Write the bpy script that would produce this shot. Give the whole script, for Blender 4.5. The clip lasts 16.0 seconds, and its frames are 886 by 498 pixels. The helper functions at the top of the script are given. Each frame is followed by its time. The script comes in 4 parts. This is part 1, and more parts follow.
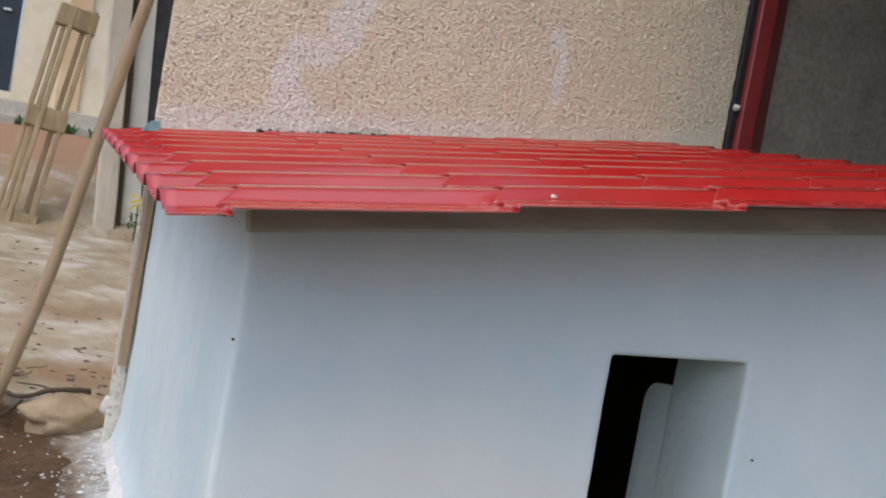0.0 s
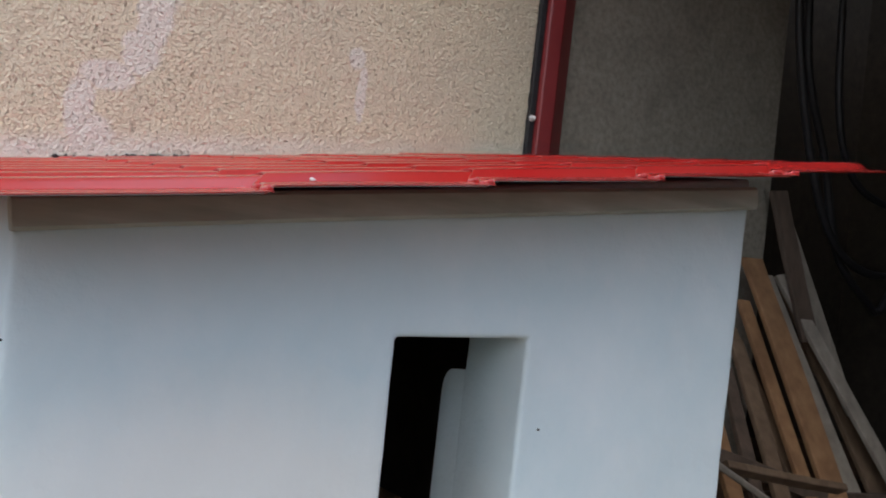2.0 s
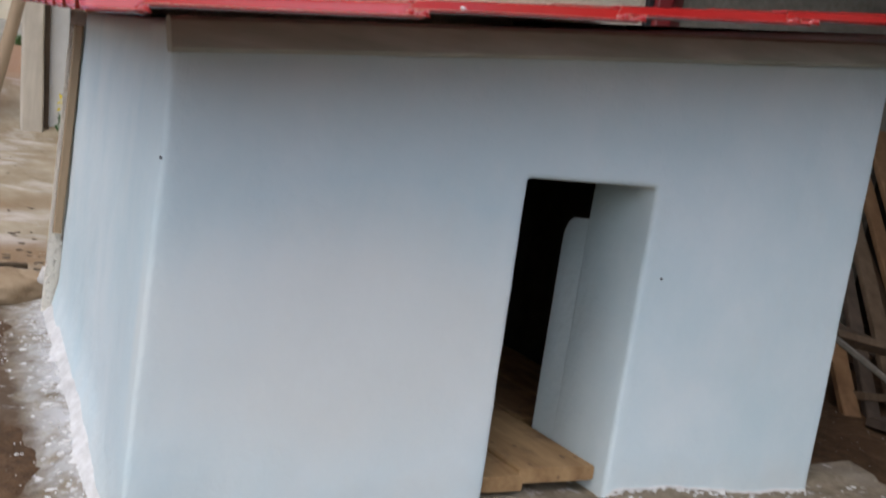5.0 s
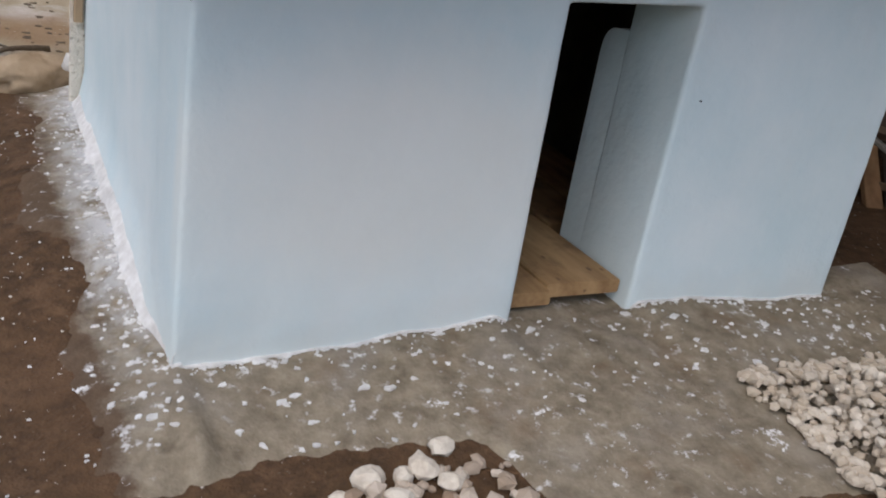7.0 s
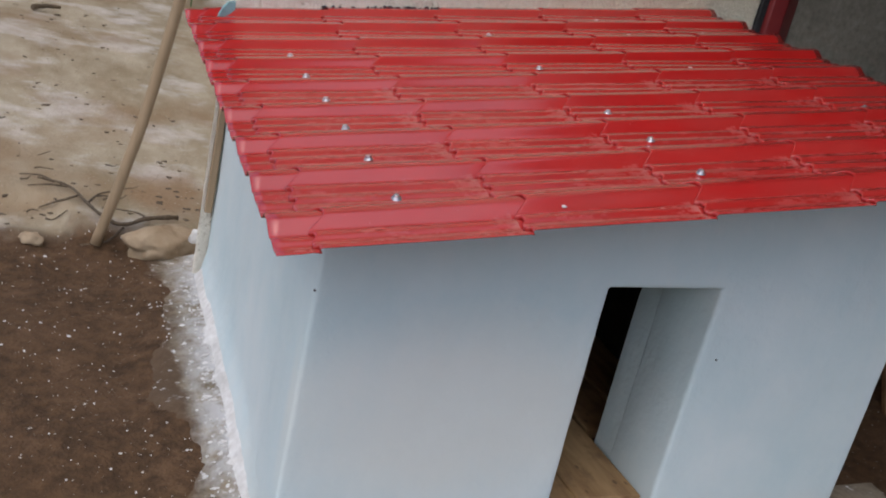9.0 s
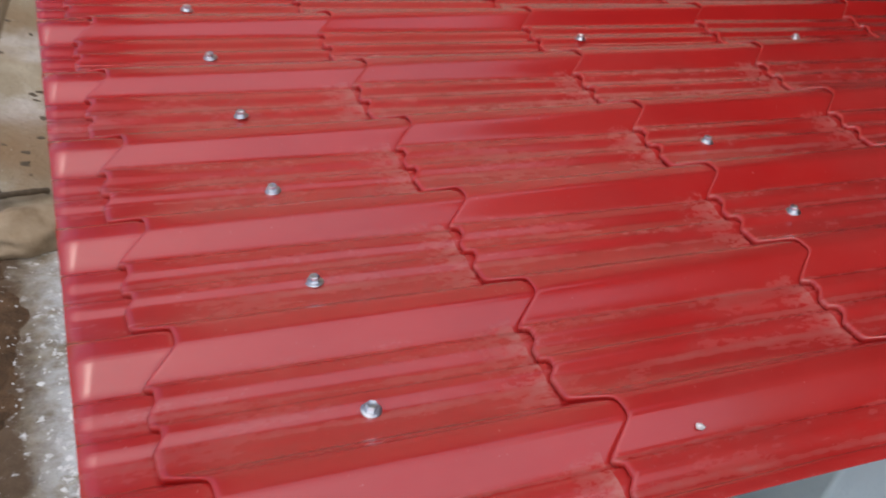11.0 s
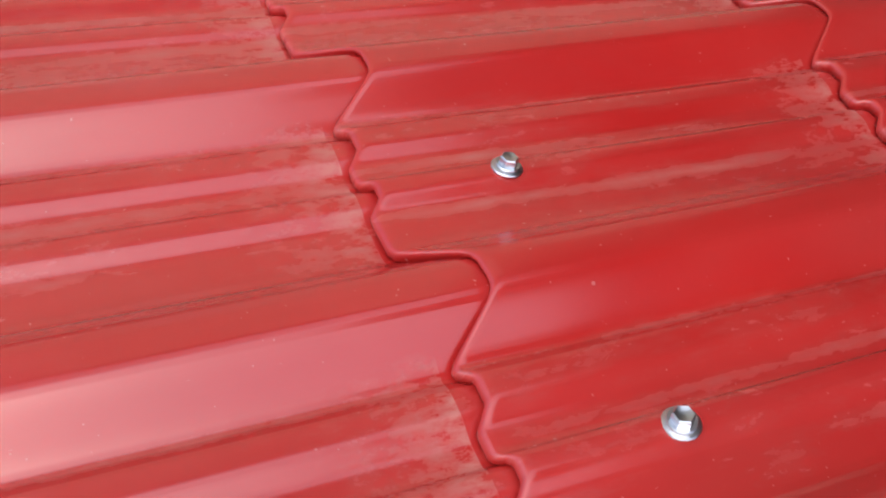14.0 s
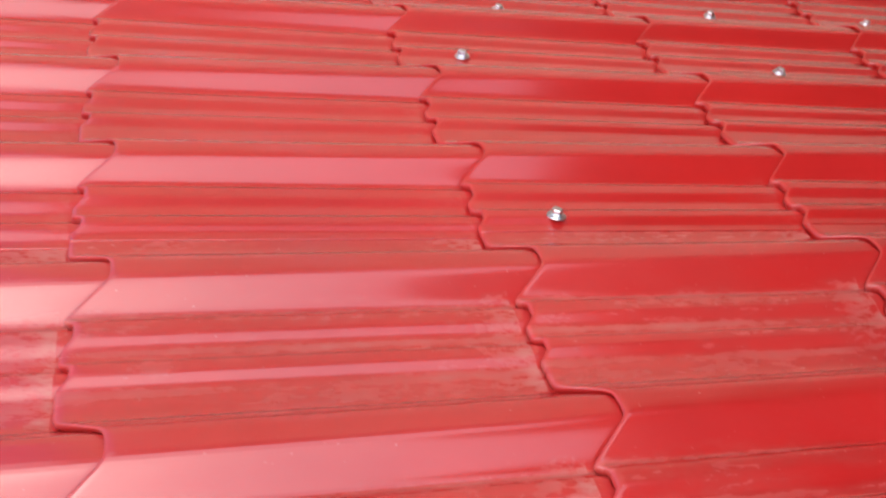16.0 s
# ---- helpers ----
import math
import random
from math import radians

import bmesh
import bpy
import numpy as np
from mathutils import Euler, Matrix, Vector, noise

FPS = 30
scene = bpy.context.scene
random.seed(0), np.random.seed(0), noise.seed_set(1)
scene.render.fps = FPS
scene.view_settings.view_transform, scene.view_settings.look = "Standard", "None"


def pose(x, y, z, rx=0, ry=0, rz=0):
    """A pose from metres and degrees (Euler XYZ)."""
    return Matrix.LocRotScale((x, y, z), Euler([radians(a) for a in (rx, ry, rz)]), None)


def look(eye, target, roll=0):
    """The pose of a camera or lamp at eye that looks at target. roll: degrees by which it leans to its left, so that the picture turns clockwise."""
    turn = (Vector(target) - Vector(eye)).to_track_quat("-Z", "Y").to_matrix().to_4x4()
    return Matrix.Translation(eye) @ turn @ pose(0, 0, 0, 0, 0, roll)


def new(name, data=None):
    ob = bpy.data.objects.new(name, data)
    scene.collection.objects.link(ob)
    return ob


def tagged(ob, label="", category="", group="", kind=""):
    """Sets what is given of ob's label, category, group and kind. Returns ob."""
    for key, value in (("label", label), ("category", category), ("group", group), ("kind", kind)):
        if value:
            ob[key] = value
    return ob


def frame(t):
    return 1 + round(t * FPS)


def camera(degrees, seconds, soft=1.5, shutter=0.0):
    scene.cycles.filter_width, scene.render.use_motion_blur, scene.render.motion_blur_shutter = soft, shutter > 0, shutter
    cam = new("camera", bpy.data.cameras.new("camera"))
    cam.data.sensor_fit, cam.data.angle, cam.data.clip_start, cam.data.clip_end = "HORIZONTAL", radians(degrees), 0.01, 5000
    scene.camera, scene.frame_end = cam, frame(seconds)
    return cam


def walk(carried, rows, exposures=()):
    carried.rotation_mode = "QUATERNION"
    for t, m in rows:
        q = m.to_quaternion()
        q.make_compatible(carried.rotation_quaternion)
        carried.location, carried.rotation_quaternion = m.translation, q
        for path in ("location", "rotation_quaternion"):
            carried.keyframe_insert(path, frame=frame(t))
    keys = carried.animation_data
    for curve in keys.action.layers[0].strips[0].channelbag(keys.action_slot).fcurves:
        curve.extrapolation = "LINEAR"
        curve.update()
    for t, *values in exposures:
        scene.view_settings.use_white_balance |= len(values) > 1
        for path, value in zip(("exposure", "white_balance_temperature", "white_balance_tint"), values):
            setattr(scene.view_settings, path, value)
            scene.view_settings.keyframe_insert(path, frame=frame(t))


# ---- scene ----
EXPOSURES = [(0.0, 0.18, 6000, 10), (5.2, 0.1, 6000, 10), (8.7, -0.15, 6000, 10), (10.8, -0.12, 6000, 10), (12.0, 0.18, 6000, 10), (14.5, 0.47, 6000, 10), (15.5, 0.62, 6000, 10), (16.0, 0.66, 6000, 10)]
cam = camera(49.92, 16.0, soft=1.9, shutter=0.25)
# seconds, eye x y z, yaw (left of +y), pitch (up), roll
PATH = [
    (0.0, -0.298, -1.299, 0.804, -24.33, -2.33, 10.18),
    (0.5, -0.301, -1.333, 0.724, -22.54, -0.60, 7.24),
    (1.0, -0.291, -1.397, 0.722, -24.86, -0.69, 8.67),
    (1.5, -0.250, -1.416, 0.735, -28.91, 0.30, 7.16),
    (2.0, -0.215, -1.423, 0.741, -32.81, 1.28, 6.52),
    (2.5, -0.209, -1.425, 0.739, -34.54, 0.42, 6.40),
    (3.0, -0.216, -1.436, 0.740, -36.22, 0.90, 7.10),
    (3.5, -0.255, -1.425, 0.735, -33.95, 0.20, 8.19),
    (4.0, -0.305, -1.412, 0.739, -28.52, 0.13, 9.50),
    (4.5, -0.296, -1.411, 0.704, -26.74, -2.66, 8.85),
    (5.0, -0.285, -1.399, 0.676, -28.65, -7.01, 8.73),
    (5.2, -0.273, -1.398, 0.651, -29.38, -9.28, 8.72),
    (7.3, -0.340, -1.335, 0.935, -30.05, -23.37, 9.77),
    (7.5, -0.366, -1.363, 1.030, -29.29, -21.91, 9.59),
    (8.0, -0.448, -1.435, 1.151, -26.45, -18.37, 12.99),
    (8.5, -0.493, -1.547, 1.235, -23.61, -16.05, 12.28),
    (8.7, -0.494, -1.569, 1.251, -24.29, -17.20, 12.28),
    (10.8, -0.264, -0.761, 1.314, -28.98, -25.05, 17.33),
    (11.0, -0.239, -0.668, 1.291, -31.03, -26.53, 16.67),
    (11.5, -0.119, -0.519, 1.292, -38.14, -30.77, 16.96),
    (12.0, 0.124, -0.412, 1.289, -30.31, -30.32, 18.16),
    (12.5, 0.279, -0.317, 1.276, -28.62, -35.55, 17.47),
    (13.0, 0.339, -0.183, 1.242, -34.65, -36.14, 18.40),
    (13.5, 0.394, -0.120, 1.220, -34.69, -36.78, 17.85),
    (14.0, 0.397, -0.099, 1.201, -35.12, -36.46, 18.98),
    (14.5, 0.358, -0.071, 1.211, -33.13, -37.71, 19.78),
    (15.0, 0.319, -0.056, 1.232, -30.69, -36.46, 19.95),
    (15.5, 0.296, -0.068, 1.284, -28.64, -32.21, 18.85),
    (16.0, 0.238, -0.085, 1.318, -25.35, -28.44, 19.57),
]


def stand(x, y, z, yaw, pitch, roll):
    a, b = radians(yaw), radians(pitch)
    ahead = (-math.sin(a) * math.cos(b), math.cos(a) * math.cos(b), math.sin(b))
    return look((x, y, z), (x + ahead[0], y + ahead[1], z + ahead[2]), roll)


walk(cam, [(row[0], stand(*row[1:])) for row in PATH], EXPOSURES)

# ---- world, light
world = bpy.data.worlds.new("sky")
scene.world = world
world.use_nodes = True
wn = world.node_tree
sky = wn.nodes.new("ShaderNodeTexSky")
sky.sky_type = "NISHITA"
sky.sun_disc = False
sky.sun_elevation = radians(56)
sky.sun_rotation = radians(235)
sky.air_density, sky.dust_density, sky.ozone_density = 1.0, 4.0, 1.0
wn.nodes["Background"].inputs["Strength"].default_value = 0.15
wn.links.new(sky.outputs[0], wn.nodes["Background"].inputs["Color"])
sun_data = bpy.data.lights.new("sun", "SUN")
sun_data.energy, sun_data.angle, sun_data.color = 1.2, radians(110), (1.0, 0.97, 0.92)
sun = new("sun", sun_data)
sun.matrix_world = look((-1.9, -3.5, 6.5), (0.3, 0, 0))

# ---- materials


class Nodes:
    """A short way to write node materials."""

    def __init__(self, name, rough=0.8, metal=0.0, coat=0.0, spec=0.5):
        self.mat = bpy.data.materials.new(name)
        self.mat.use_nodes = True
        self.t = self.mat.node_tree
        self.b = self.t.nodes["Principled BSDF"]
        self.b.inputs["Roughness"].default_value = rough
        self.b.inputs["Metallic"].default_value = metal
        self.b.inputs["Specular IOR Level"].default_value = spec
        self.b.inputs["Coat Weight"].default_value = coat
        self.b.inputs["Coat Roughness"].default_value = 0.12
        self.pos = self.t.nodes.new("ShaderNodeTexCoord").outputs["Object"]

    def link(self, value, socket):
        if isinstance(value, (int, float)):
            socket.default_value = value
        elif isinstance(value, tuple):
            socket.default_value = (*value, 1.0)[: len(socket.default_value)]
        else:
            self.t.links.new(value, socket)

    def noise(self, scale, detail=4.0, rough=0.55, vec=None, warp=0.0):
        n = self.t.nodes.new("ShaderNodeTexNoise")
        n.inputs["Scale"].default_value, n.inputs["Detail"].default_value = scale, detail
        n.inputs["Roughness"].default_value, n.inputs["Distortion"].default_value = rough, warp
        self.link(vec if vec is not None else self.pos, n.inputs["Vector"])
        return n.outputs["Fac"]

    def cells(self, scale, vec=None):
        n = self.t.nodes.new("ShaderNodeTexVoronoi")
        n.inputs["Scale"].default_value = scale
        self.link(vec if vec is not None else self.pos, n.inputs["Vector"])
        return n.outputs["Distance"]

    def stretch(self, sx, sy, sz, at=(0, 0, 0), turn=(0, 0, 0)):
        n = self.t.nodes.new("ShaderNodeMapping")
        n.inputs["Scale"].default_value = (sx, sy, sz)
        n.inputs["Location"].default_value = at
        n.inputs["Rotation"].default_value = turn
        self.link(self.pos, n.inputs["Vector"])
        return n.outputs[0]

    def axis(self, k):
        n = self.t.nodes.new("ShaderNodeSeparateXYZ")
        self.link(self.pos, n.inputs[0])
        return n.outputs[k]

    def math(self, op, a, b=0.0, c=0.0):
        n = self.t.nodes.new("ShaderNodeMath")
        n.operation = op
        for v, s in zip((a, b, c), n.inputs):
            self.link(v, s)
        return n.outputs[0]

    def ramp(self, fac, lo, hi, a=0.0, b=1.0):
        n = self.t.nodes.new("ShaderNodeMapRange")
        n.clamp = True
        for v, s in zip((fac, lo, hi, a, b), n.inputs):
            self.link(v, s)
        return n.outputs[0]

    def mix(self, fac, a, b):
        n = self.t.nodes.new("ShaderNodeMix")
        n.data_type = "RGBA"
        self.link(fac, n.inputs[0])
        self.link(a, n.inputs[6])
        self.link(b, n.inputs[7])
        return n.outputs[2]

    def random(self):
        return self.t.nodes.new("ShaderNodeObjectInfo").outputs["Random"]

    def island(self):
        return self.t.nodes.new("ShaderNodeNewGeometry").outputs["Random Per Island"]

    def bump(self, height, distance, strength=1.0):
        n = self.t.nodes.new("ShaderNodeBump")
        n.inputs["Distance"].default_value, n.inputs["Strength"].default_value = distance, strength
        self.link(height, n.inputs["Height"])
        self.link(n.outputs[0], self.b.inputs["Normal"])
        return self

    def done(self, colour, rough=None):
        self.link(colour, self.b.inputs["Base Color"])
        if rough is not None:
            self.link(rough, self.b.inputs["Roughness"])
        return self.mat


def blot(n, x, z, rx, rz, wob):
    """1 inside a ragged ellipse of the x-z plane, 0 outside."""
    dx = n.math("DIVIDE", n.math("SUBTRACT", n.axis(0), x), rx)
    dz = n.math("DIVIDE", n.math("SUBTRACT", n.axis(2), z), rz)
    d = n.math("ADD", n.math("MULTIPLY", dx, dx), n.math("MULTIPLY", dz, dz))
    return n.ramp(n.math("ADD", d, wob), 0.75, 1.25, 1.0, 0.0)


def whitewash():
    n = Nodes("whitewashed_plaster", 0.75)
    big, fine = n.noise(3.0, 5), n.noise(60, 4)
    col = n.mix(n.ramp(big, 0.35, 0.7), (0.58, 0.70, 0.73), (0.69, 0.77, 0.785))
    thin = n.math("MULTIPLY", n.math("SUBTRACT", n.noise(4, 4, 0.6), 0.5), 1.6)
    dx = n.math("DIVIDE", n.math("SUBTRACT", n.axis(0), 0.36), 0.36)
    dz = n.math("DIVIDE", n.math("SUBTRACT", n.axis(2), 0.3), 0.22)
    around = n.math("ADD", n.math("ADD", n.math("MULTIPLY", dx, dx), n.math("MULTIPLY", dz, dz)), thin)
    facing = n.ramp(n.axis(1), 0.03, 0.06, 1, 0)
    col = n.mix(n.math("MULTIPLY", facing, n.ramp(around, 0.2, 1.7, 0.8, 0.0)), col, (0.755, 0.762, 0.72))
    brush = n.noise(11, 5, 0.65, n.stretch(1, 1, 0.6))
    col = n.mix(n.ramp(brush, 0.45, 0.8, 0, 0.22), col, (0.80, 0.83, 0.83))
    smear = n.noise(5, 5, 0.7, n.stretch(1, 1, 0.7, (4, 2, 1)))
    col = n.mix(n.ramp(smear, 0.55, 0.75, 0, 0.2), col, (0.62, 0.63, 0.60))
    low = n.math("ADD", n.axis(2), n.math("MULTIPLY", n.noise(10, 4), 0.12))
    col = n.mix(n.ramp(low, 0.05, 0.16, 0.3, 0), col, (0.63, 0.56, 0.47))
    n.bump(n.math("ADD", n.math("MULTIPLY", n.noise(9, 5, 0.6), 1.6), n.math("MULTIPLY", fine, 0.22)), 0.006, 0.7)
    return n.done(col)


def roughcast():
    n = Nodes("roughcast_plaster", 0.95, spec=0.2)
    grain = n.noise(150, 5, 0.7)
    col = n.mix(n.ramp(grain, 0.35, 0.65), (0.72, 0.63, 0.44), (0.90, 0.825, 0.64))
    col = n.mix(n.ramp(n.noise(2.2, 3), 0.4, 0.7, 0, 0.5), col, (0.74, 0.66, 0.52))
    wob = n.math("MULTIPLY", n.math("SUBTRACT", n.noise(13, 5, 0.65), 0.5), 2.4)
    stain = 0.0
    for x, z, rx, rz in ((0.355, 0.99, 0.065, 0.075), (0.315, 1.08, 0.042, 0.075), (0.375, 1.17, 0.07, 0.045), (0.46, 1.245, 0.055, 0.06),
                         (0.49, 1.36, 0.05, 0.12), (0.52, 1.6, 0.075, 0.2), (1.127, 1.375, 0.03, 0.037), (1.152, 1.27, 0.019, 0.09)):
        s = blot(n, x, z, rx, rz, wob)
        stain = s if isinstance(stain, float) else n.math("MAXIMUM", stain, s)
    line = n.math("SUBTRACT", n.axis(2), n.math("MULTIPLY", n.axis(0), 0.158))
    low = n.ramp(n.math("ADD", line, n.math("MULTIPLY", wob, 0.022)), 0.915, 0.96, 1, 0)
    stain = n.math("MAXIMUM", stain, n.math("MULTIPLY", low, n.ramp(n.axis(0), 0.3, 1.4, 0.9, 0.25)))
    col = n.mix(n.math("MULTIPLY", stain, 0.85), col, n.mix(grain, (0.82, 0.775, 0.69), (0.92, 0.885, 0.81)))
    # pits sunk by the bump, their shade also painted as dark brown
    pits = n.ramp(n.noise(88, 4, 0.6), 0.60, 0.70)
    col = n.mix(n.math("MULTIPLY", pits, 0.5), col, (0.38, 0.30, 0.19))
    n.bump(n.math("SUBTRACT", n.math("ADD", n.noise(105, 4, 0.6), n.math("MULTIPLY", n.noise(300, 2), 0.35)), n.math("MULTIPLY", pits, 0.6)), 0.012, 1.0)
    return n.done(col)


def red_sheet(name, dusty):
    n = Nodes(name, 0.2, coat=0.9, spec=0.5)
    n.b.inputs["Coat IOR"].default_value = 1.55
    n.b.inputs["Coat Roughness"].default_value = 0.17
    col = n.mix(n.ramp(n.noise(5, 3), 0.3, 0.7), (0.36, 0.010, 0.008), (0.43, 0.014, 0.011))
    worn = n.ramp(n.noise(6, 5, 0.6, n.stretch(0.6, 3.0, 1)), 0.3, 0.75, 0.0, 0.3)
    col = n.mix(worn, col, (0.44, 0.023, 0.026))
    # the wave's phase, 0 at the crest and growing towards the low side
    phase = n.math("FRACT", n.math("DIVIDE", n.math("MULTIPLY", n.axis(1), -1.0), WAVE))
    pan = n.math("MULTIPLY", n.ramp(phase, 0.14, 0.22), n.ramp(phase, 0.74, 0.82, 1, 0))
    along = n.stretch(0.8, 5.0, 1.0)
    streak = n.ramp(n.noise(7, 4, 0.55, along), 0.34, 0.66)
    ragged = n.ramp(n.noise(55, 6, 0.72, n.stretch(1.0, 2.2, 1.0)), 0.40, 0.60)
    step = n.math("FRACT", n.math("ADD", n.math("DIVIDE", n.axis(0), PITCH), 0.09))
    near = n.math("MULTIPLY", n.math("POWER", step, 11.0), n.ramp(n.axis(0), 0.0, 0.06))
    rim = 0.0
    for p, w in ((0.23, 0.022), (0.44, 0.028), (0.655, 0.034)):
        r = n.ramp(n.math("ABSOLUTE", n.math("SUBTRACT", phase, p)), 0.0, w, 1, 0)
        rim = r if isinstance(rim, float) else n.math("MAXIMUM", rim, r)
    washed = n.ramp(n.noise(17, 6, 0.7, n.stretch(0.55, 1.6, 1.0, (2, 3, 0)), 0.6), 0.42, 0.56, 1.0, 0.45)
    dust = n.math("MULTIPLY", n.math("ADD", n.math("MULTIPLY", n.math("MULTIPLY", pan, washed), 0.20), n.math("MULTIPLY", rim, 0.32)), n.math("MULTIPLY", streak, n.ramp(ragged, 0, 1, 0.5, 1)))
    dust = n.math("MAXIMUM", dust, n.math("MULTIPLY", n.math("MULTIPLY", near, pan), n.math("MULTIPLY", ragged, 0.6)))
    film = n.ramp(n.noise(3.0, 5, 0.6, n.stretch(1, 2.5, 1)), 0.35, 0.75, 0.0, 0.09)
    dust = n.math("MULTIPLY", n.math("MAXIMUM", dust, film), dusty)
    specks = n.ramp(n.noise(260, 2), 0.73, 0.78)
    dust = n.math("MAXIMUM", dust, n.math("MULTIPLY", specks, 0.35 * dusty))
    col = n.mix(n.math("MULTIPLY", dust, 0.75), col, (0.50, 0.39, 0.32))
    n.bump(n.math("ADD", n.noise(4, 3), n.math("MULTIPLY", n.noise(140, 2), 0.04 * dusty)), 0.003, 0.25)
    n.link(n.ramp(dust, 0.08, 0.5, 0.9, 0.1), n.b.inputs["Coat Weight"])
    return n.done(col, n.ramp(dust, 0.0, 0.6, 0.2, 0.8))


def soil():
    n = Nodes("damp_brown_soil", 0.9, spec=0.3)
    g = n.noise(28, 6, 0.65)
    col = n.mix(n.ramp(g, 0.3, 0.7), (0.042, 0.023, 0.010), (0.110, 0.061, 0.028))
    col = n.mix(n.ramp(n.noise(4, 4), 0.45, 0.7, 0, 0.5), col, (0.145, 0.082, 0.042))
    col = n.mix(n.ramp(n.noise(11, 5, 0.7), 0.52, 0.66, 0, 0.45), col, (0.18, 0.105, 0.056))
    # trodden pale ground higher up at the back
    far = n.ramp(n.math("ADD", n.axis(1), n.math("MULTIPLY", n.math("SUBTRACT", n.noise(3, 4), 0.5), 0.5)), 1.46, 1.62)
    pale = n.mix(n.ramp(n.noise(5, 5, 0.6, n.stretch(1, 0.5, 1)), 0.35, 0.68), (0.29, 0.23, 0.145), (0.46, 0.395, 0.29))
    pale = n.mix(n.ramp(n.noise(2.3, 5, 0.6), 0.52, 0.66, 0, 0.75), pale, (0.66, 0.63, 0.60))
    pale = n.mix(n.ramp(n.noise(1.4, 4, 0.6, n.stretch(1, 1, 1, (3, 1, 0))), 0.5, 0.66, 0, 0.7), pale, (0.27, 0.18, 0.10))
    pale = n.mix(n.ramp(n.noise(55, 3), 0.68, 0.74, 0, 0.7), pale, (0.13, 0.09, 0.06))
    red = n.ramp(n.axis(1), 6.8, 7.8)
    dx, dy = n.math("SUBTRACT", n.axis(0), -0.02), n.math("MULTIPLY", n.math("SUBTRACT", n.axis(1), 1.9), 0.6)
    heap = n.math("SQRT", n.math("ADD", n.math("MULTIPLY", dx, dx), n.math("MULTIPLY", dy, dy)))
    heap = n.math("ADD", heap, n.math("MULTIPLY", n.math("SUBTRACT", n.noise(9, 5, 0.65), 0.5), 0.2))
    pale = n.mix(n.ramp(heap, 0.08, 0.2, 0.8, 0.0), pale, (0.27, 0.17, 0.09))
    pale = n.mix(red, pale, n.mix(g, (0.25, 0.13, 0.07), (0.42, 0.27, 0.17)))
    col = n.mix(n.math("MULTIPLY", far, n.ramp(n.axis(0), 1.0, 1.6, 1, 0)), col, pale)
    col = n.mix(n.ramp(n.noise(85, 2), 0.70, 0.74, 0, 0.8), col, (0.62, 0.58, 0.52))
    n.bump(n.math("ADD", g, n.math("MULTIPLY", n.noise(120, 3), 0.3)), 0.012, 0.9)
    return n.done(col)


def apron_concrete():
    n = Nodes("mortar_apron", 0.88, spec=0.3)
    g = n.noise(24, 6, 0.65)
    col = n.mix(n.ramp(g, 0.32, 0.68), (0.15, 0.118, 0.078), (0.30, 0.252, 0.180))
    col = n.mix(n.ramp(n.noise(5, 4), 0.5, 0.7, 0, 0.6), col, (0.28, 0.245, 0.20))
    col = n.mix(n.ramp(n.noise(7, 4, 0.6, n.stretch(1, 1, 1, (2, 5, 0))), 0.56, 0.7, 0, 0.6), col, (0.17, 0.11, 0.06))
    beside = n.math("SUBTRACT", n.axis(0), n.math("MULTIPLY", n.axis(1), 0.025))
    lime = n.math("MULTIPLY", n.ramp(beside, -0.13, -0.01, 0.0, 1.0), n.ramp(beside, 0.0, 0.03, 1.0, 0.0))
    col = n.mix(n.math("MULTIPLY", n.math("MULTIPLY", lime, n.ramp(n.axis(1), 0.0, 0.35)), n.ramp(n.noise(14, 6, 0.7), 0.36, 0.56)), col, (0.60, 0.61, 0.62))
    rim = n.math("ADD", n.axis(0), n.math("MULTIPLY", n.math("SUBTRACT", n.noise(16, 6, 0.7), 0.5), 0.16))
    col = n.mix(n.ramp(rim, -0.115, -0.07, 0.85, 0.0), col, n.mix(g, (0.045, 0.024, 0.011), (0.12, 0.07, 0.036)))
    splash = n.ramp(n.noise(40, 5, 0.65), 0.58, 0.66)
    col = n.mix(n.math("MULTIPLY", splash, n.ramp(n.noise(9, 3), 0.42, 0.6)), col, (0.72, 0.70, 0.68))
    n.bump(n.math("ADD", g, n.math("MULTIPLY", n.noise(150, 2), 0.2)), 0.008, 0.8)
    return n.done(col)


def plain(name, a, b, scale=20.0, rough=0.8, metal=0.0, bump=0.002, stretch=(1, 1, 1), vary=0.0):
    n = Nodes(name, rough, metal)
    f = n.noise(scale, 5, 0.6, n.stretch(*stretch))
    col = n.mix(n.ramp(f, 0.3, 0.7), a, b)
    col = n.mix(n.ramp(n.noise(scale * 0.17, 3), 0.45, 0.75, 0, 0.4), col, tuple(0.62 * v for v in a))
    if vary:
        col = n.mix(n.ramp(n.random(), 0, 1, 0, vary), col, tuple(0.4 * v for v in a))
    n.bump(f, bump, 0.8)
    return n.done(col)


def stones_mat(name, a, b):
    n = Nodes(name, 0.85)
    col = n.mix(n.island(), a, b)
    col = n.mix(n.ramp(n.noise(60, 4), 0.45, 0.7, 0, 0.5), col, (0.36, 0.28, 0.2))
    n.bump(n.noise(90, 4), 0.003, 0.8)
    return n.done(col)


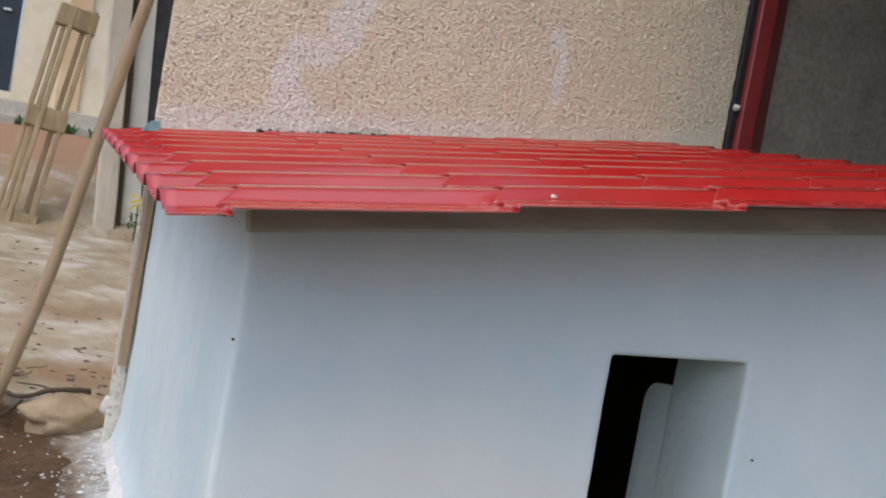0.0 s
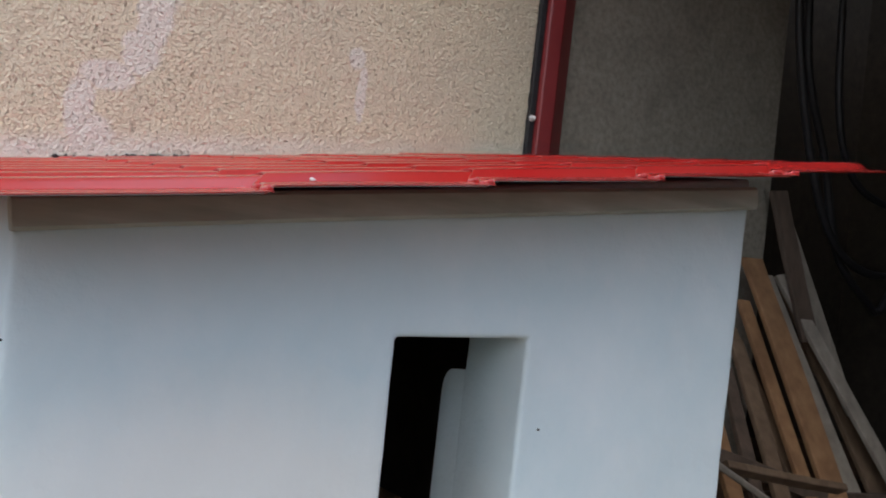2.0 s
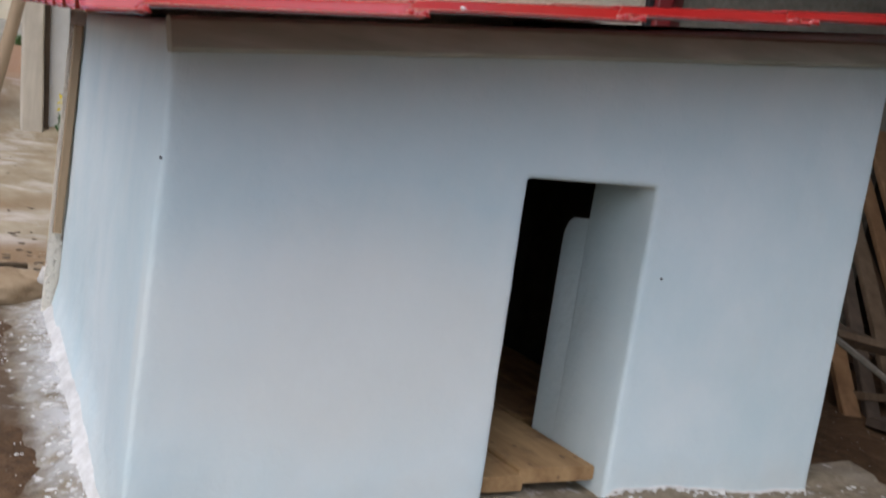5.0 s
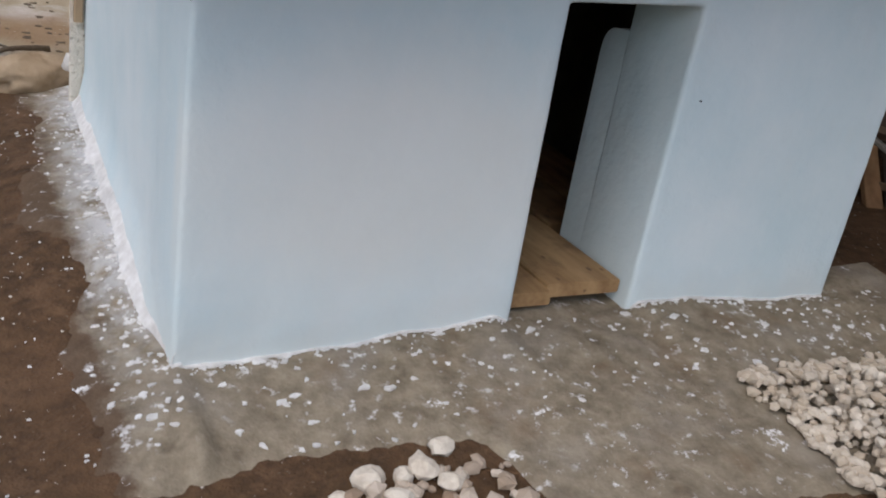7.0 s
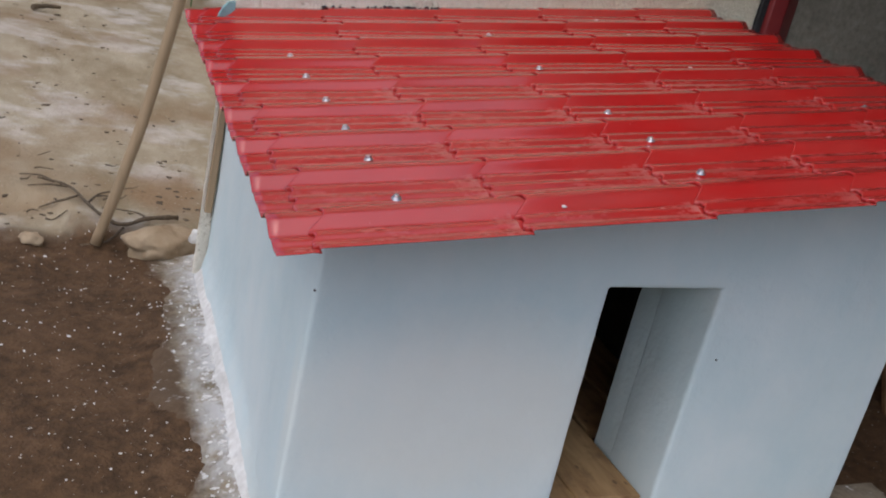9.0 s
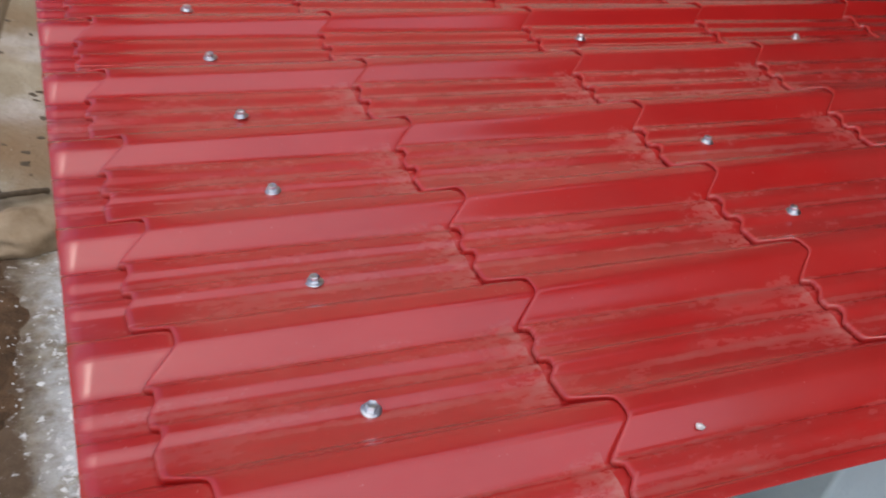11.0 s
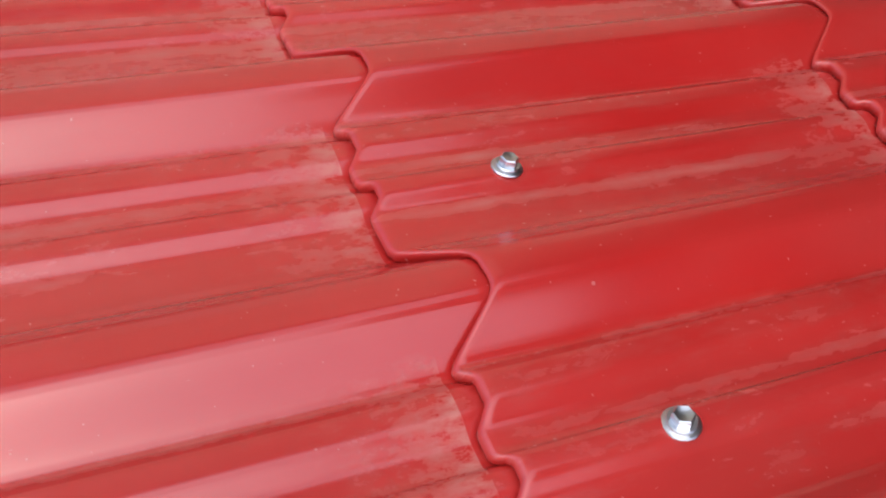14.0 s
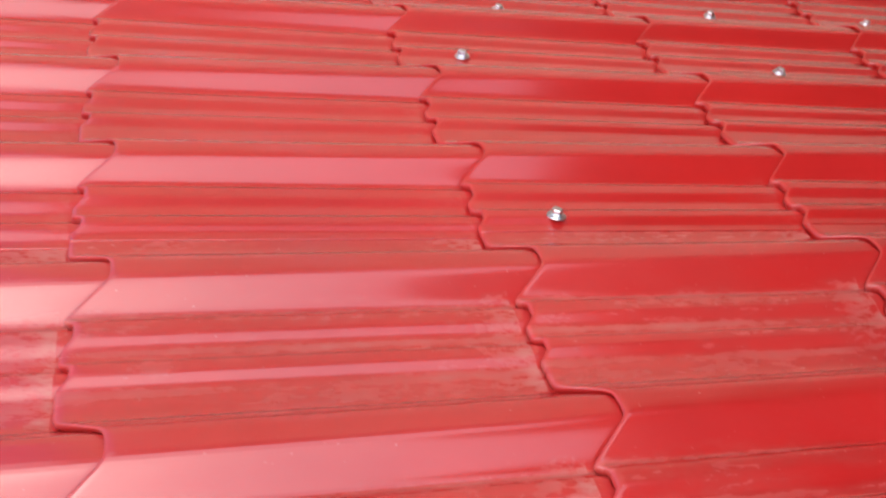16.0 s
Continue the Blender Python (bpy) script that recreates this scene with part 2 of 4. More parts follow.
PITCH, WAVE, EDGE = 0.35, 0.1785, 2.05
M_WHITE, M_HOUSE = whitewash(), roughcast()
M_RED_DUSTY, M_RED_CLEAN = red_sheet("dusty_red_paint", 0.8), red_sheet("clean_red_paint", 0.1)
M_SOIL, M_APRON = soil(), apron_concrete()
M_BEAM = plain("weathered_grey_timber", (0.36, 0.39, 0.33), (0.54, 0.57, 0.51), 30, 0.85, stretch=(0.12, 1, 1))


def worn_board():
    n = Nodes("brown_floor_timber", 0.7)
    grain = n.noise(22, 5, 0.6, n.stretch(1, 0.13, 1))
    col = n.mix(n.ramp(grain, 0.32, 0.68), (0.24, 0.13, 0.05), (0.50, 0.32, 0.15))
    col = n.mix(n.ramp(n.noise(9, 4, 0.6), 0.5, 0.64, 0, 0.6), col, (0.13, 0.07, 0.03))
    col = n.mix(n.ramp(n.cells(26, n.stretch(1, 0.6, 1)), 0.10, 0.17, 0.75, 0.0), col, (0.09, 0.045, 0.02))
    col = n.mix(n.ramp(n.random(), 0, 1, 0, 0.3), col, (0.10, 0.055, 0.025))
    n.bump(grain, 0.003, 0.8)
    return n.done(col)


M_BOARD = worn_board()
M_POLE = plain("peeled_pole_wood", (0.27, 0.19, 0.11), (0.40, 0.29, 0.18), 26, 0.7, stretch=(1, 1, 0.12))
M_PLANK_PALE = plain("greyed_plank", (0.21, 0.185, 0.15), (0.33, 0.295, 0.24), 24, 0.85, stretch=(1, 1, 0.1))
M_PLANK_TAN = plain("orange_brown_plank", (0.19, 0.10, 0.045), (0.30, 0.17, 0.08), 24, 0.8, stretch=(1, 1, 0.1))
M_PLANK_BROWN = plain("dull_brown_plank", (0.11, 0.072, 0.043), (0.19, 0.13, 0.08), 24, 0.85, stretch=(1, 1, 0.1))
M_PLANK_DARK = plain("dark_plank", (0.06, 0.042, 0.03), (0.12, 0.085, 0.06), 24, 0.85, stretch=(1, 1, 0.1))
M_MAROON = plain("maroon_gloss_paint", (0.17, 0.018, 0.02), (0.22, 0.028, 0.028), 8, 0.35, bump=0.0005)
M_BLACK = plain("black_bitumen", (0.012, 0.012, 0.014), (0.03, 0.03, 0.032), 60, 0.6, bump=0.004)
M_RUBBER = plain("black_rubber", (0.012, 0.012, 0.013), (0.022, 0.022, 0.024), 40, 0.5)
M_GREY_WALL = plain("grey_cement_render", (0.20, 0.18, 0.14), (0.33, 0.30, 0.245), 40, 0.95, bump=0.006)
# brown render with deep shade put into its colour, for kennel inside and lean-to
M_SHADE_WALL = plain("shade_darkened_render", (0.024, 0.019, 0.013), (0.05, 0.039, 0.027), 18, 0.95, bump=0.004)
M_CREAM = plain("cream_wall_paint", (0.72, 0.62, 0.44), (0.80, 0.72, 0.56), 6, 0.8, bump=0.001)
M_NAVY = plain("dark_blue_door_paint", (0.018, 0.028, 0.045), (0.028, 0.04, 0.06), 10, 0.45)
M_LEDGE = plain("grey_concrete_ledge", (0.40, 0.37, 0.31), (0.54, 0.50, 0.43), 14, 0.9, bump=0.004)
M_POST = plain("grey_timber_post", (0.44, 0.40, 0.33), (0.58, 0.53, 0.45), 20, 0.85, stretch=(1, 1, 0.12))
M_FORM = plain("dirty_formwork_timber", (0.25, 0.19, 0.11), (0.40, 0.31, 0.19), 22, 0.85, stretch=(1, 1, 0.15))
M_PVC = plain("white_plastic", (0.66, 0.66, 0.64), (0.76, 0.76, 0.75), 8, 0.5, bump=0.0005)
M_TARP = plain("dark_blue_sheet", (0.03, 0.035, 0.045), (0.10, 0.11, 0.13), 6, 0.4, bump=0.003)
M_ZINC = plain("zinc_plated_steel", (0.62, 0.64, 0.66), (0.75, 0.77, 0.8), 90, 0.28, 1.0, 0.0003)
M_FLAKE = plain("white_lime_paint", (0.58, 0.56, 0.53), (0.78, 0.77, 0.75), 50, 0.85)
M_ROCK = plain("earthy_stone", (0.27, 0.19, 0.11), (0.44, 0.34, 0.23), 16, 0.9, bump=0.01)
M_GRAVEL = stones_mat("pale_gravel", (0.42, 0.345, 0.255), (0.66, 0.59, 0.49))
M_RUBBLE = stones_mat("brown_rubble", (0.22, 0.14, 0.08), (0.55, 0.47, 0.38))
M_TEAL = plain("teal_paint", (0.22, 0.40, 0.42), (0.32, 0.50, 0.52), 20, 0.7)
M_YELLOW = plain("yellow_petals", (0.70, 0.55, 0.02), (0.8, 0.68, 0.05), 30, 0.7)
M_LEAF = plain("green_leaves", (0.035, 0.09, 0.02), (0.07, 0.15, 0.04), 30, 0.6)
M_TWIG = plain("dry_twig", (0.07, 0.05, 0.032), (0.15, 0.11, 0.07), 50, 0.9)
M_STEEL = plain("bright_handle_metal", (0.7, 0.7, 0.68), (0.8, 0.8, 0.78), 30, 0.3, 1.0)
M_TIN = plain("dull_roofing_tin", (0.10, 0.09, 0.085), (0.16, 0.15, 0.14), 10, 0.6)

# ---- mesh helpers


def part(name, bm, material, parent=None, label="", smooth=False):
    me = bpy.data.meshes.new(name)
    bm.normal_update()
    bm.to_mesh(me)
    bm.free()
    me.materials.append(material)
    if smooth:
        me.shade_smooth()
    ob = new(name, me)
    if parent is not None:
        ob.parent = parent
    if label:
        ob["label"] = label
    return ob


def holder(name, x, y, z):
    ob = new(name)
    ob.empty_display_size = 0.05
    ob.matrix_world = Matrix.Translation((x, y, z))
    return ob


def child(name, bm, material, parent, label="", smooth=False):
    """A part whose mesh is in world places, under a holder that stands elsewhere."""
    ob = part(name, bm, material, None, label, smooth)
    ob.parent = parent
    ob.matrix_parent_inverse = parent.matrix_basis.inverted()
    return ob


def block(bm, x0, x1, y0, y1, z0, z1, bevel=0.0, m=None):
    made = bmesh.ops.create_cube(bm, size=1.0)["verts"]
    for v in made:
        v.co = Vector(((x0 + x1) / 2 + v.co.x * (x1 - x0), (y0 + y1) / 2 + v.co.y * (y1 - y0), (z0 + z1) / 2 + v.co.z * (z1 - z0)))
    if bevel:
        edges = list({e for v in made for e in v.link_edges})
        res = bmesh.ops.bevel(bm, geom=edges, offset=bevel, segments=2, affect="EDGES", profile=0.6)
        made = list({v for f in res["faces"] for v in f.verts} | {v for v in made if v.is_valid})
    if m is not None:
        for v in made:
            v.co = m @ v.co
    return made


def plank_bm(a, b, width, thick, seed, wide=(1, 0, 0)):
    """A slightly warped, worn board from a to b."""
    bm = bmesh.new()
    rnd = random.Random(seed)
    a, b = Vector(a), Vector(b)
    d = (b - a).normalized()
    w = (Vector(wide) - d * d.dot(Vector(wide))).normalized()
    n = d.cross(w)
    rings, steps = [], 8
    ph = rnd.uniform(0, 6)
    for k in range(steps + 1):
        t = k / steps
        c = a + (b - a) * t + n * 0.004 * math.sin(3 * t + ph) + w * 0.004 * math.sin(2 * t + ph * 2)
        ww, tt = width / 2 * rnd.uniform(0.96, 1.04), thick / 2
        e = 0.12 * thick
        ring = []
        for sx, sy in ((-1, -1), (1, -1), (1, 1), (-1, 1)):
            ring.append(bm.verts.new(c + w * sx * (ww - e) + n * sy * tt))
            ring.append(bm.verts.new(c + w * sx * ww + n * sy * (tt - e)) if (sx * sy > 0) else bm.verts.new(c + w * sx * ww + n * sy * (tt - e)))
        ring = [ring[1], ring[0], ring[2], ring[3], ring[5], ring[4], ring[6], ring[7]]
        rings.append(ring)
    for r0, r1 in zip(rings, rings[1:]):
        for k in range(8):
            bm.faces.new((r0[k], r0[(k + 1) % 8], r1[(k + 1) % 8], r1[k]))
    bm.faces.new(rings[0][::-1])
    bm.faces.new(rings[-1])
    bmesh.ops.recalc_face_normals(bm, faces=bm.faces)
    return bm


def tube_bm(points, radii, sides=12, wob=0.0, seed=0):
    bm = bmesh.new()
    pts = [Vector(p) for p in points]
    rnd = random.Random(seed)
    up = Vector((0.31, 0.92, 0.2))
    rings = []
    for k, p in enumerate(pts):
        d = (pts[min(k + 1, len(pts) - 1)] - pts[max(k - 1, 0)]).normalized()
        s = d.cross(up).normalized()
        t = d.cross(s)
        r = radii[min(k, len(radii) - 1)]
        rings.append([bm.verts.new(p + (s * math.cos(6.2832 * j / sides) + t * math.sin(6.2832 * j / sides)) * r * (1 + rnd.uniform(-wob, wob))) for j in range(sides)])
    for r0, r1 in zip(rings, rings[1:]):
        for j in range(sides):
            bm.faces.new((r0[j], r0[(j + 1) % sides], r1[(j + 1) % sides], r1[j]))
    bm.faces.new(rings[0][::-1])
    bm.faces.new(rings[-1])
    bmesh.ops.recalc_face_normals(bm, faces=bm.faces)
    return bm


def curve_points(pts, n=10):
    """A smooth line through the points."""
    pts = [Vector(p) for p in pts]
    out = []
    for k in range(len(pts) - 1):
        p0, p1, p2, p3 = pts[max(k - 1, 0)], pts[k], pts[k + 1], pts[min(k + 2, len(pts) - 1)]
        for j in range(n):
            t = j / n
            out.append(0.5 * ((2 * p1) + (p2 - p0) * t + (2 * p0 - 5 * p1 + 4 * p2 - p3) * t * t + (3 * p1 - p0 - 3 * p2 + p3) * t ** 3))
    out.append(pts[-1])
    return out


def lump(bm, at, size, seed, sub=2, rough=0.25, turn=0.0):
    made = bmesh.ops.create_icosphere(bm, subdivisions=sub, radius=1.0)["verts"]
    o = Vector((seed * 7.3, seed * 3.1, seed * 1.7))
    rz = Matrix.Rotation(turn, 3, "Z")
    for v in made:
        k = 1 + rough * noise.noise(v.co * 1.3 + o) + rough * 0.5 * noise.noise(v.co * 3 + o)
        v.co = Vector(at) + rz @ Vector((v.co.x * size[0] * k, v.co.y * size[1] * k, v.co.z * size[2] * k))
    return made


def smooth01(a, b, t):
    t = min(1.0, max(0.0, (t - a) / (b - a)))
    return t * t * (3 - 2 * t)


# ---- ground


def ground_z(x, y):
    edge = 1.52 + 0.3 * smooth01(-0.3, -0.5, x) + 0.05 * noise.noise((x * 4, 0.3, 0))
    z = 0.02 * smooth01(0.1, 1.2, y) + 0.06 * smooth01(edge - 0.05, edge + 0.05, y) * smooth01(1.9, 1.5, x) + 0.07 * smooth01(2.0, 4.5, y)
    z += 0.5 * smooth01(5.9, 7.7, y) + 0.25 * smooth01(7.4, 10.5, y)
    soft = 1.0 if y > 0.02 or x < -0.02 else 0.4
    z += 0.012 * soft * noise.noise((x * 3.1, y * 3.1, 0.5)) + 0.005 * noise.noise((x * 13, y * 13, 2.5))
    z -= (0.05 * smooth01(0.75, 0.0, x) + 0.024 * smooth01(1.0, 1.4, x)) * smooth01(0.5, 0.05, y)
    z -= 0.03 * smooth01(-0.1, -0.6, y) + 0.025 * smooth01(-0.12, -0.25, x) * smooth01(1.6, 1.2, y)
    return z


def spread(lo, hi, fine, far, growth=1.25):
    vals = [lo + k * fine for k in range(int((hi - lo) / fine) + 1)]
    step = fine
    while vals[-1] < far:
        step *= growth
        vals.append(vals[-1] + step)
    step = fine
    while vals[0] > -far:
        step *= growth
        vals.insert(0, vals[0] - step)
    return vals


def build_ground():
    xs, ys = spread(-0.9, 1.9, 0.03, 600), spread(-0.8, 2.0, 0.03, 600)
    bm = bmesh.new()
    grid = [[bm.verts.new((x, y, ground_z(x, y))) for y in ys] for x in xs]
    for i in range(len(xs) - 1):
        for j in range(len(ys) - 1):
            bm.faces.new((grid[i][j], grid[i + 1][j], grid[i + 1][j + 1], grid[i][j + 1]))
    return tagged(part("ground", bm, M_SOIL, smooth=True), "damp brown soil rising to pale trodden earth", "ground", kind="structure")


build_ground()


def apron_in(x, y):
    """How far a place lies inside the apron's ragged edge, in metres."""
    n1 = 0.05 * noise.noise((x * 5, y * 5, 7.0)) + 0.018 * noise.noise((x * 21, y * 21, 1.0)) + 0.012 * noise.noise((x * 47, y * 47, 4.0))
    reach = 0.27 + 0.3 * smooth01(0.42, 0.5, x) * smooth01(1.15, 1.0, x) - 0.03 * smooth01(0.35, 0.3, x) + 0.3 * smooth01(1.0, 1.15, x)
    front = min(y + reach, x + 0.12, 1.95 - x)
    side = min(x + 0.115 + 0.07 * smooth01(0.45, 0.6, y) * smooth01(0.95, 0.75, y) + 0.02 * smooth01(0.6, 0.0, y) - 0.02 * y, 1.3 - y, y + 0.2)
    return max(front, side) + n1


def apron_z(x, y):
    hill = 0.022 * smooth01(-0.28, -0.01, y) if x > 0.02 and y < 0.02 else 0.03 * smooth01(-0.12, 0.03, x - 0.025 * y)
    hill *= 1.0 - 0.9 * smooth01(0.59, 0.64, x) * smooth01(0.95, 0.91, x)
    rise = min(0.008, max(-0.03, apron_in(x, y) * 0.22))
    return ground_z(x, y) + rise + hill * smooth01(0.0, 0.05, apron_in(x, y)) + 0.004 * noise.noise((x * 9, y * 9, 3)) + 0.002 * noise.noise((x * 40, y * 40, 3))


def build_apron():
    """A mortar apron along the front and the side foot of the kennel."""
    bm = bmesh.new()
    st = 0.015
    nx, ny = 140, 136
    grid = []
    for i in range(nx):
        grid.append([])
        for j in range(ny):
            x, y = -0.32 + i * st, -0.6 + j * st
            grid[-1].append(bm.verts.new((x, y, apron_z(x, y) if apron_in(x, y) > -0.09 else ground_z(x, y) - 0.03)))
    for i in range(nx - 1):
        for j in range(ny - 1):
            x, y = -0.32 + (i + 0.5) * st, -0.6 + (j + 0.5) * st
            if apron_in(x, y) > -0.12 and not (x > 0.15 and y > 0.1):
                bm.faces.new((grid[i][j], grid[i + 1][j], grid[i + 1][j + 1], grid[i][j + 1]))
    bmesh.ops.delete(bm, geom=[v for v in bm.verts if not v.link_faces], context="VERTS")
    return tagged(part("mortar_apron", bm, M_APRON, smooth=True), "grey-brown mortar apron splashed with white paint", "apron", kind="structure")


build_apron()

# ---- the kennel

ROOF = Matrix.Translation((-0.069, -0.167, 0.795)) @ Euler((radians(3.336), radians(-9.703), radians(-0.386))).to_matrix().to_4x4()
LONG, DEEP, DOOR0, DOOR1, THICK = 1.499, 1.27, 0.628, 0.917, 0.2


def wall_top(x, y):
    return 0.77 + 0.168 * x + 0.05 * y


def rough_face(v, amp=0.0025):
    return amp * (noise.noise(v * 6) + 0.5 * noise.noise(v * 17))


def build_front_wall(kennel):
    xs = [k * DOOR0 / 26 for k in range(27)] + [DOOR0 + k * (DOOR1 - DOOR0) / 12 for k in range(1, 13)] + [DOOR1 + k * (LONG - DOOR1) / 25 for k in range(1, 26)]
    nd, nu = 26, 12
    i0, i1 = 26, 38

    def zz(x, r, y):
        door_top = 0.617 + 0.045 * (x - 0.625)
        return -0.12 + (door_top + 0.12) * r / nd if r <= nd else door_top + (wall_top(x, y) - door_top) * (r - nd) / nu

    bm = bmesh.new()

    def sheet(y):
        g = {}
        for i, x in enumerate(xs):
            for r in range(nd + nu + 1):
                if i0 < i < i1 and r < nd:
                    continue
                xx = x + (0.012 * (1 - r / nd) * (1 if i == i0 else 0) if r < nd else 0)
                v = Vector((xx, y, zz(x, r, y)))
                v.y += rough_face(v)
                if i == 0:
                    v.x += 0.004 * noise.noise(v * 8)
                g[i, r] = bm.verts.new(v)
        return g

    front, back = sheet(0.0), sheet(THICK)
    for i in range(len(xs) - 1):
        for r in range(nd + nu):
            if i0 <= i < i1 and r < nd:
                continue
            bm.faces.new((front[i, r], front[i + 1, r], front[i + 1, r + 1], front[i, r + 1]))
            bm.faces.new((back[i, r], back[i, r + 1], back[i + 1, r + 1], back[i + 1, r]))
    n = len(xs) - 1
    for r in range(nd + nu):
        bm.faces.new((front[0, r], front[0, r + 1], back[0, r + 1], back[0, r]))
        bm.faces.new((front[n, r], back[n, r], back[n, r + 1], front[n, r + 1]))
        if r < nd:
            bm.faces.new((front[i0, r], back[i0, r], back[i0, r + 1], front[i0, r + 1]))
            bm.faces.new((front[i1, r], front[i1, r + 1], back[i1, r + 1], back[i1, r]))
    for i in range(n):
        bm.faces.new((front[i, nd + nu], front[i + 1, nd + nu], back[i + 1, nd + nu], back[i, nd + nu]))
        if i0 <= i < i1:
            bm.faces.new((front[i, nd], back[i, nd], back[i + 1, nd], front[i + 1, nd]))
    bmesh.ops.recalc_face_normals(bm, faces=bm.faces)
    ob = child("front_wall", bm, M_WHITE, kennel, "whitewashed plaster front wall with a doorway", True)
    mod = ob.modifiers.new("edges", "BEVEL")
    mod.width, mod.segments, mod.limit_method, mod.angle_limit = 0.010, 3, "ANGLE", radians(50)
    # the thicker inner jamb behind the doorway's far side
    bm = bmesh.new()
    prof = [(THICK - 0.03, -0.12), (0.274, -0.12), (0.278, 0.2), (0.279, 0.44)]
    prof += [(0.239 + 0.04 * math.cos(a * 0.2618), 0.488 + 0.05 * math.sin(a * 0.2618)) for a in range(0, 7)] + [(THICK - 0.03, 0.545)]
    rings = []
    for x in (0.9152, 0.925, 1.06):
        rings.append([bm.verts.new((x + ((0.06 * (y - 0.2) if y > 0.2 else 0.1 * (0.2 - y)) if x < 1 else 0.0), y, z)) for y, z in prof])
    for a, b in zip(rings, rings[1:]):
        for k in range(len(prof)):
            bm.faces.new((a[k], a[(k + 1) % len(prof)], b[(k + 1) % len(prof)], b[k]))
    bm.faces.new(rings[0])
    bm.faces.new(rings[-1][::-1])
    bmesh.ops.recalc_face_normals(bm, faces=bm.faces)
    child("inner_jamb", bm, M_WHITE, kennel, "rounded plaster jamb inside the doorway")


def build_side_wall(kennel, x0, x1, outer, material):
    """One side wall, with its outer face at x0 (left) or x1 (right)."""
    bm = bmesh.new()
    ny, nz = 44, 34

    def sheet(x, flare):
        g = {}
        for j in range(ny + 1):
            y = THICK + (DEEP - THICK) * j / ny if not flare else 0.004 + (DEEP - 0.004) * j / ny
            for r in range(nz + 1):
                z = -0.12 + (wall_top(x, y) + 0.12) * r / nz
                v = Vector((x + (0.025 * y if outer == "left" else 0.0), y, z))
                v.x += rough_face(v + Vector((3, 0, 0)), 0.004)
                if flare:
                    v.x += 0.007 * smooth01(0.06, 0.0, y)
                    g0 = ground_z(-0.05, y)
                    v.x -= 0.022 * smooth01(g0 + 0.13, g0, z) * smooth01(0.0, 0.25, y)
                g[j, r] = bm.verts.new(v)
        return g

    a, b = sheet(x0, outer == "left"), sheet(x1, False)
    for j in range(ny):
        for r in range(nz):
            bm.faces.new((a[j, r], a[j, r + 1], a[j + 1, r + 1], a[j + 1, r]))
            bm.faces.new((b[j, r], b[j + 1, r], b[j + 1, r + 1], b[j, r + 1]))
    for j in range(ny):
        bm.faces.new((a[j, nz], b[j, nz], b[j + 1, nz], a[j + 1, nz]))
    for r in range(nz):
        bm.faces.new((a[0, r], b[0, r], b[0, r + 1], a[0, r + 1]))
        bm.faces.new((a[ny, r], a[ny, r + 1], b[ny, r + 1], b[ny, r]))
    bmesh.ops.recalc_face_normals(bm, faces=bm.faces)
    child("side_wall", bm, material, kennel, "whitewashed plaster side wall with a flared foot" if outer == "left" else "mortar side wall, colour darkened for the kennel's inner shade", True)


BENDS = ((0, 0), (0.005, -0.0003), (0.0085, -0.0013), (0.0115, -0.0031), (0.0145, -0.0058), (0.0325, -0.0250), (0.0355, -0.0278), (0.0385, -0.0296), (0.0410, -0.0292), (0.0440, -0.0262), (0.0465, -0.0240), (0.0490, -0.0234),
         (0.0600, -0.0236), (0.0625, -0.0246), (0.0710, -0.0306), (0.0735, -0.0314), (0.0840, -0.0314), (0.0865, -0.0302), (0.0890, -0.0262), (0.0915, -0.0246), (0.0940, -0.0243),
         (0.1000, -0.0246), (0.1025, -0.0256), (0.1105, -0.0316), (0.1130, -0.0322), (0.1360, -0.0317), (0.1410, -0.0298), (0.1590, -0.0060), (0.1635, -0.0020), (0.1685, -0.0004), (0.1785, 0))


def profile(d):
    """Height over the crest line, d metres down the wave from the crest."""
    d = d % WAVE
    for (a, ha), (b, hb) in zip(BENDS, BENDS[1:]):
        if a <= d <= b:
            t = (d - a) / (b - a)
            return 0.52 * (ha + (hb - ha) * t)
    return 0.0


def dent(u, v):
    return 0.0015 * noise.noise((u * 3, v * 3, 4.0))


